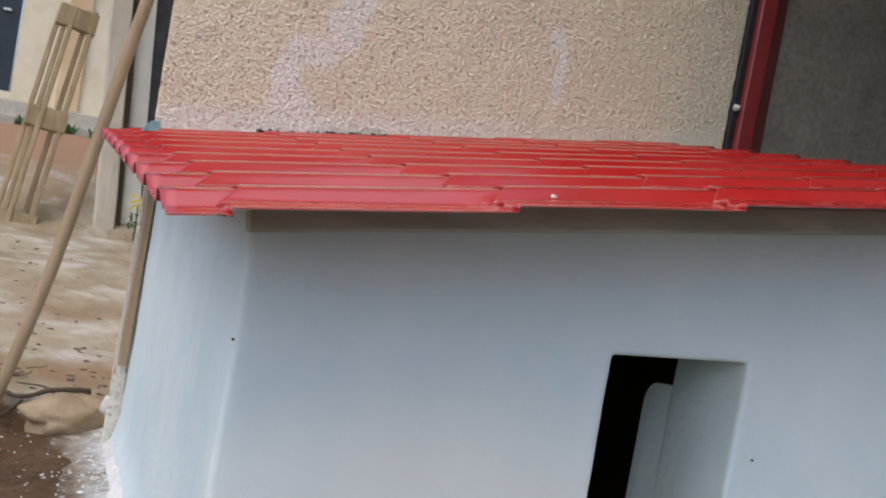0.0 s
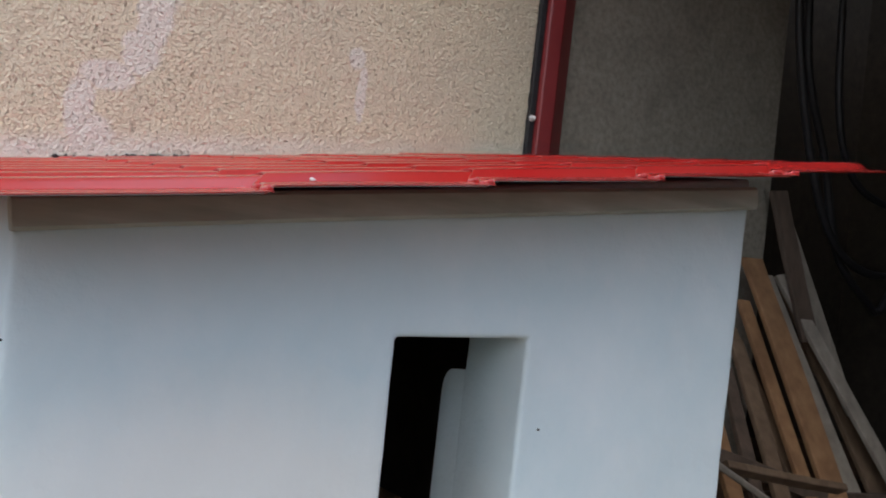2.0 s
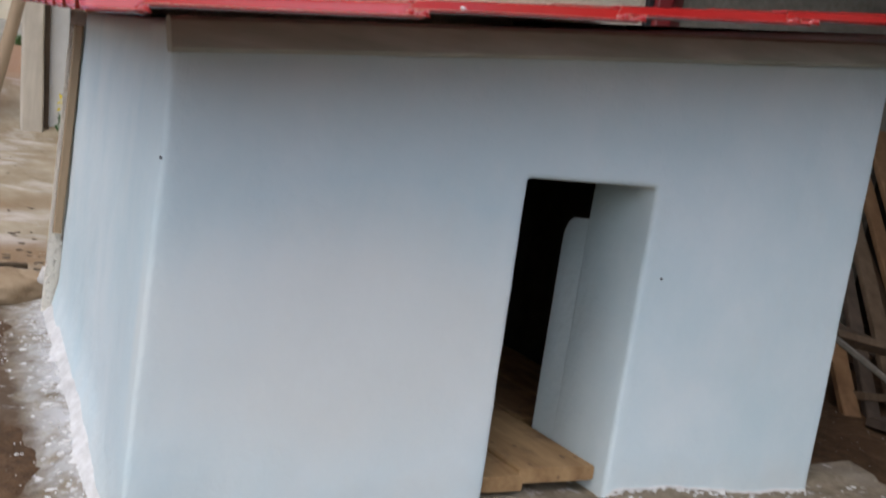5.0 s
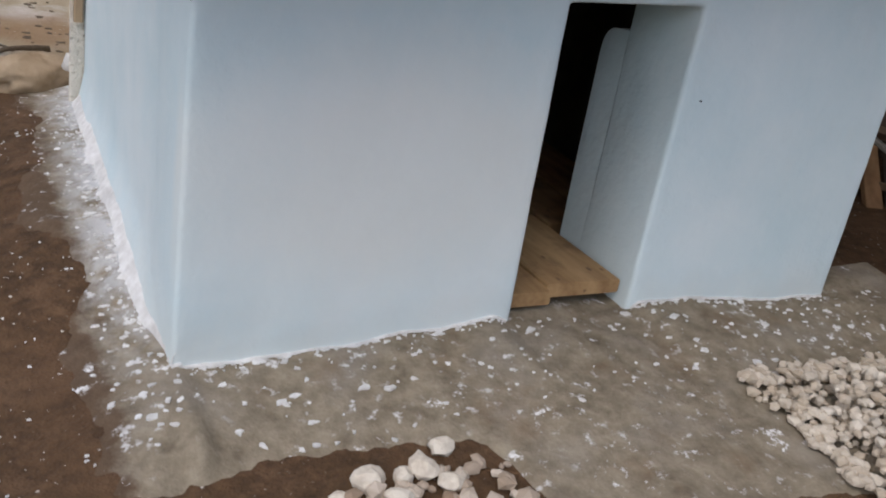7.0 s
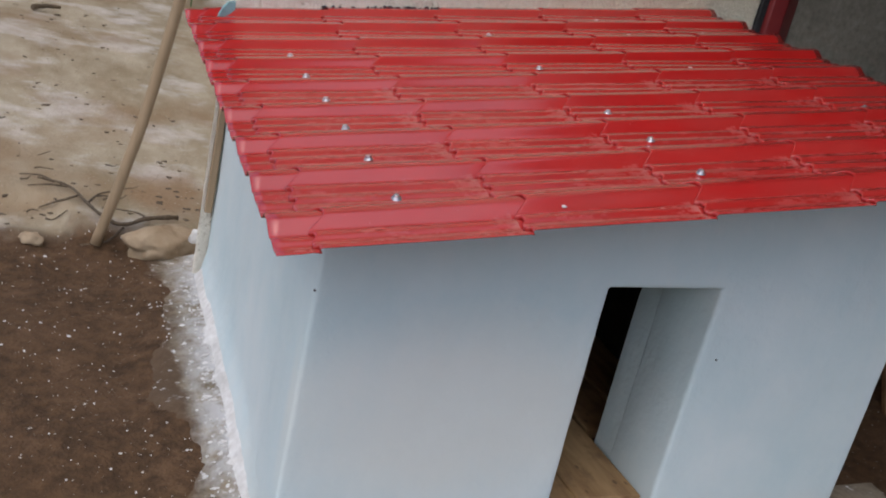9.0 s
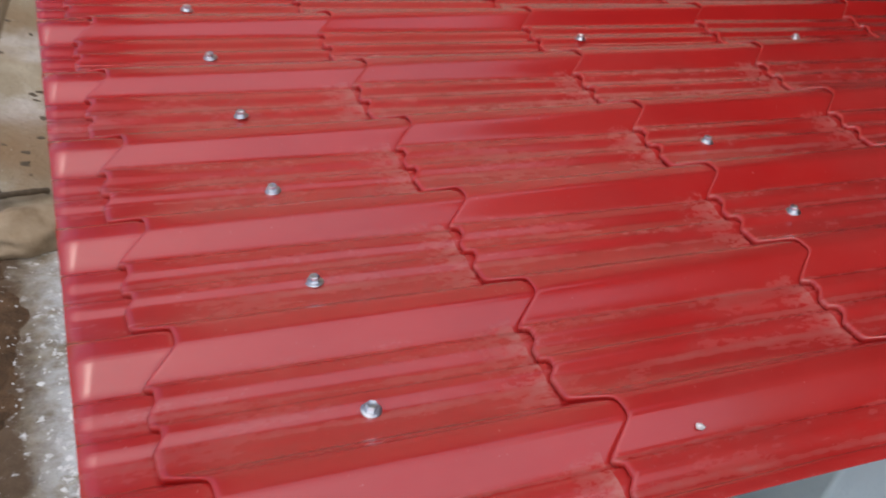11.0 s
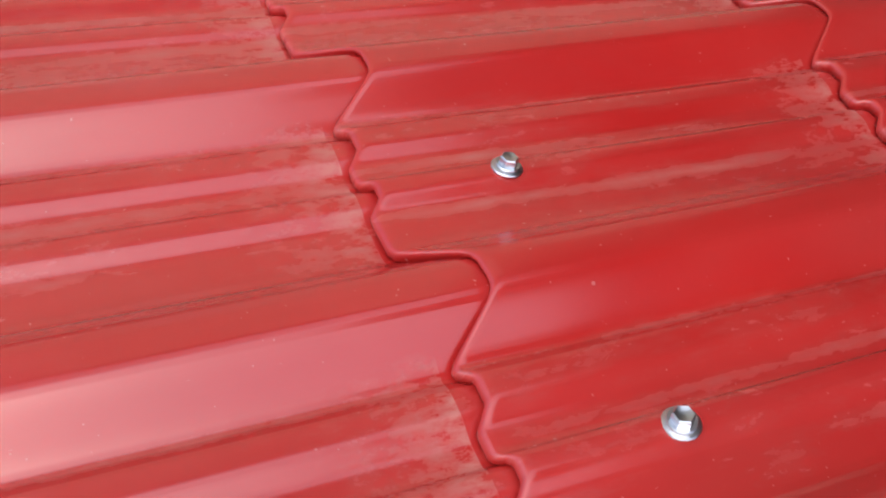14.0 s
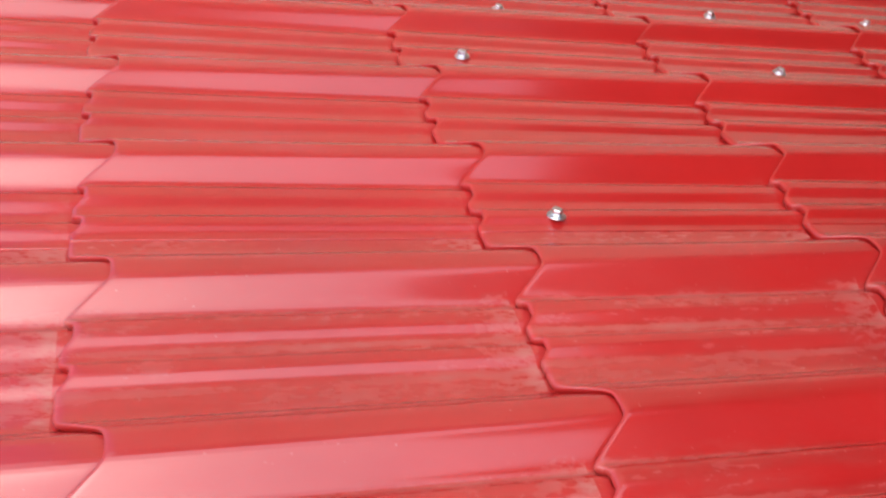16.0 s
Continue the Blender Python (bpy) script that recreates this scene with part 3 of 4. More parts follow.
def build_sheet(kennel, v0, v1, lift, material, label, tiles, u_end=1.7):
    """Pressed tile-effect sheeting in the roof's own frame: u up the slope, v across the waves, w off the roof."""
    bm = bmesh.new()
    drop = 0.0078
    rows = []
    across = {v0, v1}
    for j in range(-1, 10):
        for (a, _), (b, _) in zip(BENDS, BENDS[1:]):
            across |= {round(j * WAVE - a, 5), round(j * WAVE - a - 0.25 * (b - a), 5), round(j * WAVE - a - 0.75 * (b - a), 5)}
    for v in sorted(x for x in across if v0 <= x <= v1):
        hp = profile(-v)
        deep = 0.55 + 0.45 * min(1.0, -hp / 0.0125)
        back_sag = 0.0045 * max(v - 0.5, 0.0) ** 2
        u_eave = -0.086 + 0.02 * v
        line = []
        for i in tiles:
            e0, e1 = (i - 1) * PITCH + 0.006 + EDGE * hp, i * PITCH + 0.006 + EDGE * hp
            lo, hi = max(e0, u_eave), min(e1, u_end)
            if hi <= lo:
                continue
            # the pressed step: a rounded nose at the foot of each tile, a hollow before the next
            first = e0 > u_eave
            for du, dh in ((-0.0008, -0.0074), (-0.0014, -0.0060), (-0.0018, -0.0042), (-0.0014, -0.0022), (0.0002, -0.0007), (0.0024, -0.0001), (0.006, 0.0)) if first else ((0.0, 0.0),):
                line.append((lo + du, v, hp - drop * deep * (lo + du - e0) / PITCH + dh * deep + lift + dent(lo, v) - back_sag))
            for t in (0.25, 0.6, 0.9):
                u = lo + (hi - lo) * t
                line.append((u, v, hp - drop * deep * (u - e0) / PITCH + lift + dent(u, v) - back_sag))
            if hi == e1:
                for du, dh in ((-0.008, 0.0), (-0.003, -0.0002), (0.0006, -0.0012)):
                    line.append((hi + du, v, hp - drop * deep * (hi + du - e0) / PITCH + dh + lift + dent(hi, v) - back_sag))
            else:
                line.append((hi, v, hp - drop * deep * (hi - e0) / PITCH + lift + dent(hi, v) - back_sag))
        rows.append([bm.verts.new((u, w, h)) for u, w, h in line])
    for a, b in zip(rows, rows[1:]):
        for k in range(min(len(a), len(b)) - 1):
            bm.faces.new((a[k], a[k + 1], b[k + 1], b[k]))
    bmesh.ops.recalc_face_normals(bm, faces=bm.faces)
    if sum(f.normal.z for f in bm.faces) < 0:
        bmesh.ops.reverse_faces(bm, faces=bm.faces)
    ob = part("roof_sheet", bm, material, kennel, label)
    ob.data.shade_smooth()
    ob.data.set_sharp_from_angle(angle=radians(62))
    ob.matrix_basis = ROOF
    ob.matrix_parent_inverse = kennel.matrix_basis.inverted()
    mod = ob.modifiers.new("gauge", "SOLIDIFY")
    mod.thickness, mod.offset = 0.0012, -1
    return ob


def screw_bm():
    bm = bmesh.new()
    prof = [(0.0092, 0.0), (0.0095, 0.0009), (0.0090, 0.0016), (0.0070, 0.0022), (0.0068, 0.0028), (0.0074, 0.0031), (0.0070, 0.0036)]
    rings = [[bm.verts.new((r * math.cos(6.2832 * k / 18), r * math.sin(6.2832 * k / 18), z)) for k in range(18)] for r, z in prof]
    for a, b in zip(rings, rings[1:]):
        for k in range(18):
            bm.faces.new((a[k], a[(k + 1) % 18], b[(k + 1) % 18], b[k]))
    bm.faces.new(rings[-1])
    hexa = [[bm.verts.new((r * math.cos(1.0472 * k + 0.3), r * math.sin(1.0472 * k + 0.3), z)) for k in range(6)] for r, z in ((0.0055, 0.0034), (0.0055, 0.0074), (0.0048, 0.0081), (0.0030, 0.0076))]
    for a, b in zip(hexa, hexa[1:]):
        for k in range(6):
            bm.faces.new((a[k], a[(k + 1) % 6], b[(k + 1) % 6], b[k]))
    bm.faces.new(hexa[-1])
    return bm


def build_kennel():
    kennel = tagged(holder("kennel", LONG / 2, DEEP / 2, 0), "small whitewashed plaster kennel with a red tile-effect metal roof", "kennel")
    build_front_wall(kennel)
    build_side_wall(kennel, 0.0, THICK, "left", M_WHITE)
    # near-black colour stands in for the shade inside the kennel
    build_side_wall(kennel, LONG - THICK, LONG - 0.004, "right", M_SHADE_WALL)
    lap = 4 * WAVE + 0.058
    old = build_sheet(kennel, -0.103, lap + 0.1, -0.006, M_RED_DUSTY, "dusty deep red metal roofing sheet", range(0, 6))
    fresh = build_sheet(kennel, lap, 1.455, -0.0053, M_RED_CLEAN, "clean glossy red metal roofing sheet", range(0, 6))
    # fixing screws, a row at each batten
    first, rnd = None, random.Random(4)
    spots = [(0.146, j * WAVE + 0.071) for j in range(6)] + [(0.758, 0.08), (0.756, 0.258), (0.751, 0.44), (0.747, 0.79), (0.75, 1.142)]
    spots += [(1.18, 0.215), (1.184, 0.77), (1.20, 1.13), (1.19, 1.318), (1.422, 0.382), (1.431, 0.932), (1.438, 1.103), (1.465, 1.312), (0.85, 1.306)]
    for u, v in spots:
        u, v = u + 0.005 + rnd.uniform(-0.004, 0.004), v + rnd.uniform(-0.002, 0.002)
        host, lift = (old, -0.006) if v < lap else (fresh, -0.0053 - 0.0045 * max(v - 0.5, 0.0) ** 2)
        i = int(u // PITCH)
        hp = profile(-v)
        h = hp - 0.0078 * (u - i * PITCH - EDGE * hp) / PITCH + lift
        if first is None:
            first = part("screw", screw_bm(), M_ZINC, host, "zinc-plated hex-head roofing screw", True)
            first.data.set_sharp_from_angle(angle=radians(30))
            ob = first
        else:
            ob = new("screw", first.data)
            ob.parent = host
            ob["label"] = "zinc-plated hex-head roofing screw"
        ob.matrix_basis = Matrix.Translation((u, v, h)) @ Matrix.Rotation(rnd.uniform(0, 6), 4, "Z") @ Euler((rnd.uniform(-0.12, 0.12), rnd.uniform(-0.12, 0.12), 0)).to_matrix().to_4x4()
    # the batten that the sheets lie on, along the top of the front wall
    bm = plank_bm((-0.008, -0.004, 0.748), (LONG - 0.004, -0.004, 0.982), 0.034, 0.05, 3, (0, 1, 0))
    child("eave_batten", bm, M_BEAM, kennel, "weathered grey timber batten under the roof")
    for k, v in enumerate((0.47, 0.88)):
        p, q = ROOF @ Vector((0.1, v, -0.075)), ROOF @ Vector((1.58, v, -0.075))
        child("batten", plank_bm(p, q, 0.05, 0.035, 9 + k, (0, 1, 0)), M_BEAM, kennel)
    # floor boards that come out into the doorway
    for k, (x0, x1, y0) in enumerate(((0.74, 0.915, 0.034), (0.642, 0.733, 0.022), (0.51, 0.632, 0.22), (0.93, 1.08, 0.33), (0.38, 0.5, 0.22), (1.09, 1.27, 0.22), (0.27, 0.37, 0.22))):
        bm = plank_bm(((x0 + x1) / 2, y0, 0.05 - 0.003 * (k % 2)), ((x0 + x1) / 2, 1.12, 0.05), x1 - x0, 0.03, 20 + k)
        child("floor_board", bm, M_BOARD, kennel, "worn brown timber floor board")
    # two nail heads left in the plaster
    for x, z in ((0.0, 0.577), (0.964, 0.458)):
        bm = bmesh.new()
        bmesh.ops.create_cone(bm, cap_ends=True, segments=10, radius1=0.0022, radius2=0.0015, depth=0.004, matrix=Matrix.Translation((x, -0.002, z)) @ Matrix.Rotation(radians(90), 4, "X"))
        child("nail_head", bm, M_BLACK, kennel)
    # timber strip closing the back edge of the side wall
    child("edge_strip", plank_bm((0.012, DEEP - 0.02, 0.26), (0.012, DEEP - 0.014, 0.8), 0.022, 0.024, 31), M_POLE, kennel, "brown timber strip on the wall's back edge")
    bm = bmesh.new()
    vs = [bm.verts.new(p) for p in ((-0.045, 1.21, 0.85), (0.008, 1.24, 0.86), (0.008, 1.25, 0.9), (-0.012, 1.24, 0.897), (-0.03, 1.22, 0.88))]
    f = bm.faces.new(vs)
    ext = bmesh.ops.extrude_face_region(bm, geom=[f])["geom"]
    for v in ext:
        if isinstance(v, bmesh.types.BMVert):
            v.co.y += 0.02
    bmesh.ops.recalc_face_normals(bm, faces=bm.faces)
    child("flashing", bm, M_TEAL, kennel, "teal painted flashing scrap at the roof corner")
    # back wall behind the doorway, painted near-black for the inner shade
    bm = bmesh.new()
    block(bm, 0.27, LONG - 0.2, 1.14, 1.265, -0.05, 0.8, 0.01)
    child("back_wall", bm, M_SHADE_WALL, kennel, "rendered back wall, colour darkened for the kennel's inner shade")
    return kennel


build_kennel()

# ---- the house behind


def house_y(x):
    return 1.275 + 0.0 * x


def build_house():
    house = tagged(holder("house", 1.0, 3.0, 0), "tan roughcast house with a maroon downpipe", "house")
    bm = bmesh.new()
    x0, x1, zt = -0.005, 1.812, 3.6
    nx, nz = 320, 190
    zs = [0.82 + 0.0062 * k for k in range(nz)] + [2.2, zt]
    zs = [0.0] + zs
    grid = []
    for i in range(nx + 1):
        x = x0 + (x1 - x0) * i / nx
        col = []
        for z in zs:
            p = Vector((x, 0, z))
            r = 0.0014 * noise.noise(p * 22) + 0.0026 * noise.noise(p * 75)
            e = 0.004 * noise.noise(Vector((z * 25, 1, 1))) if i in (0, nx) else 0
            col.append(bm.verts.new((x + e, house_y(x) - r, z)))
        grid.append(col)
    for i in range(nx):
        for k in range(len(zs) - 1):
            bm.faces.new((grid[i][k], grid[i + 1][k], grid[i + 1][k + 1], grid[i][k + 1]))
    far = [(1.0, 7.0), (1.812, 7.0)]
    low = [bm.verts.new((x, y, 0)) for x, y in far]
    top = [bm.verts.new((x, y, zt)) for x, y in far]
    left, right = grid[0], grid[-1]
    bm.faces.new([*left, top[0], low[0]])
    bm.faces.new([*reversed(right), low[1], top[1]])
    bm.faces.new((low[0], top[0], top[1], low[1]))
    bm.faces.new([g[-1] for g in grid] + [top[1], top[0]])
    bmesh.ops.recalc_face_normals(bm, faces=bm.faces)
    child("wall", bm, M_HOUSE, house, "tan roughcast wall with pale lime stains", True)
    # eave over the wall
    bm = bmesh.new()
    block(bm, -0.4, 5.2, 0.95, 7.2, 3.6, 3.69, 0.01)
    child("roof", bm, M_TIN, house, "dull tin roof overhanging the wall")
    # black strip and the folded maroon downpipe at the wall's end
    bm = bmesh.new()
    block(bm, 1.813, 1.838, 1.258, 1.4, 0.3, 3.6, 0.004)
    child("corner_strip", bm, M_BLACK, house, "black bitumen strip down the wall's end")
    bm = bmesh.new()
    foot = [(1.84, 1.265), (1.847, 1.245), (1.9, 1.235), (1.985, 1.285), (1.985, 1.38), (1.84, 1.38)]
    rings = [[bm.verts.new((x, y, z)) for x, y in foot] for z in (0.2, 1.0, 2.0, 3.6)]
    for a, b in zip(rings, rings[1:]):
        for k in range(6):
            bm.faces.new((a[k], a[(k + 1) % 6], b[(k + 1) % 6], b[k]))
    bm.faces.new(rings[0][::-1])
    bm.faces.new(rings[-1])
    bmesh.ops.recalc_face_normals(bm, faces=bm.faces)
    ob = child("downpipe", bm, M_MAROON, house, "maroon painted folded-metal downpipe")
    mod = ob.modifiers.new("edges", "BEVEL")
    mod.width, mod.segments, mod.limit_method = 0.004, 2, "ANGLE"
    bm = bmesh.new()
    lump(bm, (1.82, 1.252, 1.31), (0.012, 0.008, 0.012), 5, 2, 0.5)
    child("mortar_nub", bm, M_FLAKE, house)
    # bitumen beads along the roof line
    bm = bmesh.new()
    rnd = random.Random(8)
    for k in range(170):
        x = rnd.choice((rnd.uniform(0.26, 0.95), rnd.uniform(0.45, 0.75), rnd.uniform(1.3, 1.53)))
        lump(bm, (x, house_y(x) - 0.006, 0.926 + 0.156 * (x - 0.27) + rnd.uniform(-0.004, 0.004)), (rnd.uniform(0.003, 0.010), 0.006, rnd.uniform(0.002, 0.005)), k, 1, 0.5)
    child("joint_bitumen", bm, M_BLACK, house, "black bitumen smeared along the roof joint")["kind"] = "stuff"
    return house


build_house()

# ---- the dark lean-to beside the house


def wall_block(name, x0, x1, y0, y1, z0, z1, material, label):
    bm = bmesh.new()
    block(bm, x0, x1, y0, y1, z0, z1)
    return tagged(part(name, bm, material), label, "wall", kind="structure")


wall_block("wall_shed_back", 1.99, 3.19, 1.3, 1.5, -0.1, 3.2, M_GREY_WALL, "grey cement-rendered wall in the lean-to")
# recess and end walls carry the lean-to's shade in their near-black colour
wall_block("wall_shed_recess", 3.0, 5.2, 2.0, 2.1, -0.1, 3.2, M_SHADE_WALL, "back wall of the lean-to, colour darkened for its shade")
wall_block("wall_shed_end", 4.8, 4.95, -1.35, 2.0, -0.1, 3.2, M_SHADE_WALL, "end wall of the lean-to, colour darkened for its shade")
# added out of view on the front side, blocks sky light into the lean-to
wall_block("wall_light_block", 2.05, 4.8, -1.35, -1.2, -0.1, 3.2, M_SHADE_WALL, "unseen dark wall added to keep light out of the lean-to")
# unseen ceiling: shades the lean-to, its slanted edge cuts sky reflections on the kennel roof
bm = bmesh.new()
outline = ((1.12, 1.268), (1.12, 0.35), (0.72, 0.02), (0.72, -0.28), (1.3, -0.6), (1.7, -1.4), (5.0, -1.4), (5.0, 1.268))
for z in (2.6, 2.64):
    bm.faces.new([bm.verts.new((x, y, z)) for x, y in outline])
bm.verts.ensure_lookup_table()
for k in range(8):
    bm.faces.new([bm.verts[j] for j in (k, (k + 1) % 8, (k + 1) % 8 + 8, k + 8)])
bmesh.ops.recalc_face_normals(bm, faces=bm.faces)
tagged(part("ceiling", bm, M_TIN), "unseen tin ceiling added to shade the lean-to and dim roof reflections", "ceiling", kind="structure")

PLANKS = [
    ((3.17, 1.24, 1.24), (3.22, 1.05, 0.62), 0.085, M_PLANK_DARK, "dark short plank"),
    ((3.189, 1.20, 0.881), (3.35, 0.58, -0.02), 0.062, M_PLANK_PALE, "greyed pale plank"),
    ((3.269, 1.26, 1.114), (3.40, 0.88, 0.20), 0.062, M_PLANK_PALE, "greyed pale plank"),
    ((2.99, 1.20, 0.93), (2.83, 0.53, -0.02), 0.10, M_PLANK_TAN, "broad orange-brown plank"),
    ((3.105, 1.22, 0.867), (3.06, 0.62, -0.02), 0.09, M_PLANK_PALE, "broad greyed plank"),
    ((3.322, 1.25, 0.83), (3.385, 0.72, -0.02), 0.10, M_PLANK_BROWN, "dull brown plank"),
    ((3.46, 1.26, 0.62), (3.54, 0.74, -0.02), 0.07, M_PLANK_BROWN, "dull brown plank"),
    ((2.90, 1.14, 0.75), (2.64, 0.48, -0.02), 0.055, M_PLANK_TAN, "orange-brown plank"),
    ((2.86, 1.16, 0.64), (2.70, 0.56, -0.02), 0.05, M_PLANK_BROWN, "dull brown plank"),
    ((2.75, 1.04, 0.60), (2.44, 0.45, -0.02), 0.06, M_PLANK_BROWN, "dull brown plank"),
    ((2.60, 0.94, 0.50), (2.30, 0.44, -0.02), 0.05, M_PLANK_DARK, "dark plank"),
    ((2.52, 0.98, 0.46), (2.24, 0.46, -0.02), 0.06, M_PLANK_TAN, "orange-brown plank"),
    ((2.10, 0.49, 0.255), (2.66, 0.47, 0.175), 0.045, M_PLANK_BROWN, "brown plank lying across the pile"),
    ((1.96, 0.42, 0.285), (2.52, 0.40, 0.02), 0.016, M_PLANK_PALE, "thin pale batten lying on the pile"),
    ((2.58, 0.47, 0.10), (2.98, 0.47, 0.075), 0.04, M_PLANK_PALE, "greyed plank lying on the pile"),
    ((2.95, 0.52, 0.085), (4.1, 0.62, 0.0), 0.07, M_PLANK_TAN, "brown plank lying on the ground"),
    ((2.2, 0.35, 0.02), (3.3, 0.5, 0.0), 0.08, M_PLANK_DARK, "dark plank lying on the ground"),
    ((2.3, 0.52, 0.06), (3.4, 0.40, 0.03), 0.06, M_PLANK_BROWN, "dull brown plank lying on the ground"),
    ((2.5, 0.7, 0.10), (3.8, 0.62, 0.06), 0.07, M_PLANK_DARK, "dark plank lying on the ground"),
    ((2.15, 0.75, 0.28), (2.75, 0.58, 0.12), 0.055, M_PLANK_DARK, "dark plank lying across the pile"),
]
for k, (a, b, w, mat, label) in enumerate(PLANKS):
    tagged(part("plank", plank_bm(a, b, w, 0.024, 40 + k, (1, -0.25, 0)), mat), label + " in the shaded lean-to pile", "plank", group="planks in the lean-to")


def build_cable(pts, r):
    return tagged(part("cable", tube_bm(curve_points(pts, 8), [r], 8), M_RUBBER, smooth=True), "black rubber cable hanging in loops on the wall", "cable", group="hanging cables")


build_cable(((3.05, 1.15, 2.6), (3.07, 1.15, 1.96), (3.243, 1.15, 1.39), (3.465, 1.15, 1.049), (3.786, 1.15, 0.94), (4.133, 1.15, 1.04), (4.35, 1.15, 1.4), (4.4, 1.15, 2.6)), 0.018)
build_cable(((3.16, 1.19, 2.6), (3.2, 1.19, 1.85), (3.39, 1.19, 1.415), (3.55, 1.19, 1.008), (3.83, 1.19, 0.80), (3.885, 1.19, 0.777), (3.94, 1.19, 0.82), (4.117, 1.19, 1.121), (4.27, 1.19, 1.6), (4.27, 1.19, 2.6)), 0.018)
build_cable(((3.27, 1.11, 2.6), (3.32, 1.11, 1.75), (3.44, 1.11, 1.397), (3.68, 1.11, 1.267), (4.08, 1.11, 1.281), (4.3, 1.11, 1.5), (4.35, 1.11, 2.6)), 0.016)

# ---- behind, on the terrace


def build_pole():
    pts = [(-0.285, 1.49, 0.03), (-0.222, 1.49, 0.28), (-0.168, 1.49, 0.53), (-0.095, 1.49, 0.97), (-0.052, 1.49, 1.22), (0.005, 1.49, 1.55), (0.06, 1.49, 1.9)]
    return tagged(part("pole", tube_bm(curve_points(pts, 4), [0.0175], 14, 0.05, 2), M_POLE, smooth=True), "peeled round wooden pole leaning on the house corner", "pole")


build_pole()


def build_frame():
    """A leaning timber formwork frame: paired rails with blocks between."""
    base, top = Vector((-0.27, 6.2, 0.12)), Vector((-0.045, 6.5, 1.77))
    thing = tagged(holder("wooden_ladder", base.x, base.y, base.z), "weathered wooden ladder leaning on a timber post", "ladder")
    d = top - base
    for k, (dx, dy) in enumerate(((-0.15, 0.0), (-0.105, -0.03), (-0.06, -0.06), (0.035, 0.02), (0.085, -0.02))):
        o = Vector((dx, dy, 0))
        child("rail", plank_bm(base + o, top + o + d * 0.02, 0.036, 0.05, 60 + k), M_FORM, thing)
    for k, t in enumerate((0.03, 0.5, 0.965)):
        c = base + d * t
        child("block", plank_bm(c + Vector((-0.16, -0.05, 0.02)), c + Vector((0.115, -0.02, -0.015)), 0.16, 0.07, 70 + k, d), M_FORM, thing)
    return thing


build_frame()


def build_post(name, x0, x1, x2, y, mat, label, thick, zt=2.9):
    bm = plank_bm(((x0 + x1) / 2, y, ground_z(x0, y) - 0.05), ((x0 + x1) / 2 + x2, y + 0.15, zt), x1 - x0, thick, int(x0 * 100) + 7)
    return tagged(part(name, bm, mat), label, "post")


build_post("timber_post", 0.26, 0.41, -0.2, 6.3, M_POST, "broad grey timber post standing on the terrace", 0.1)
build_post("dark_post", 0.41, 0.455, -0.19, 6.35, M_PLANK_DARK, "thin black-stained timber post", 0.05)
build_post("plastic_board", 0.46, 0.59, -0.19, 6.4, M_PVC, "white plastic board standing by the posts", 0.05)
build_post("folded_sheet", 0.585, 0.95, -0.16, 6.6, M_TARP, "dark blue folded sheet standing behind posts", 0.06)


def build_flower():
    thing = tagged(holder("flower", 0.53, 6.1, 0.2), "small yellow flowering plant at the wall's foot", "flower")
    rnd = random.Random(3)
    for mat, name, n, zc in ((M_YELLOW, "petals", 30, 0.46), (M_LEAF, "leaves", 40, 0.32)):
        bm = bmesh.new()
        for k in range(n):
            c = Vector((0.53 + rnd.uniform(-0.05, 0.05), 6.1 + rnd.uniform(-0.04, 0.04), zc + rnd.uniform(-0.06, 0.05)))
            m = Matrix.Translation(c) @ Euler((rnd.uniform(0, 6), rnd.uniform(0, 6), 0)).to_matrix().to_4x4()
            vs = [bm.verts.new(m @ Vector(p)) for p in ((-0.018, 0, 0), (0, -0.008, 0.004), (0.02, 0, 0), (0, 0.008, 0.004))]
            bm.faces.new(vs)
        child(name, bm, mat, thing)["kind"] = "stuff"
    child("stem", tube_bm(((0.53, 6.1, 0.1), (0.535, 6.1, 0.25), (0.53, 6.1, 0.44)), [0.006], 6), M_LEAF, thing)


build_flower()


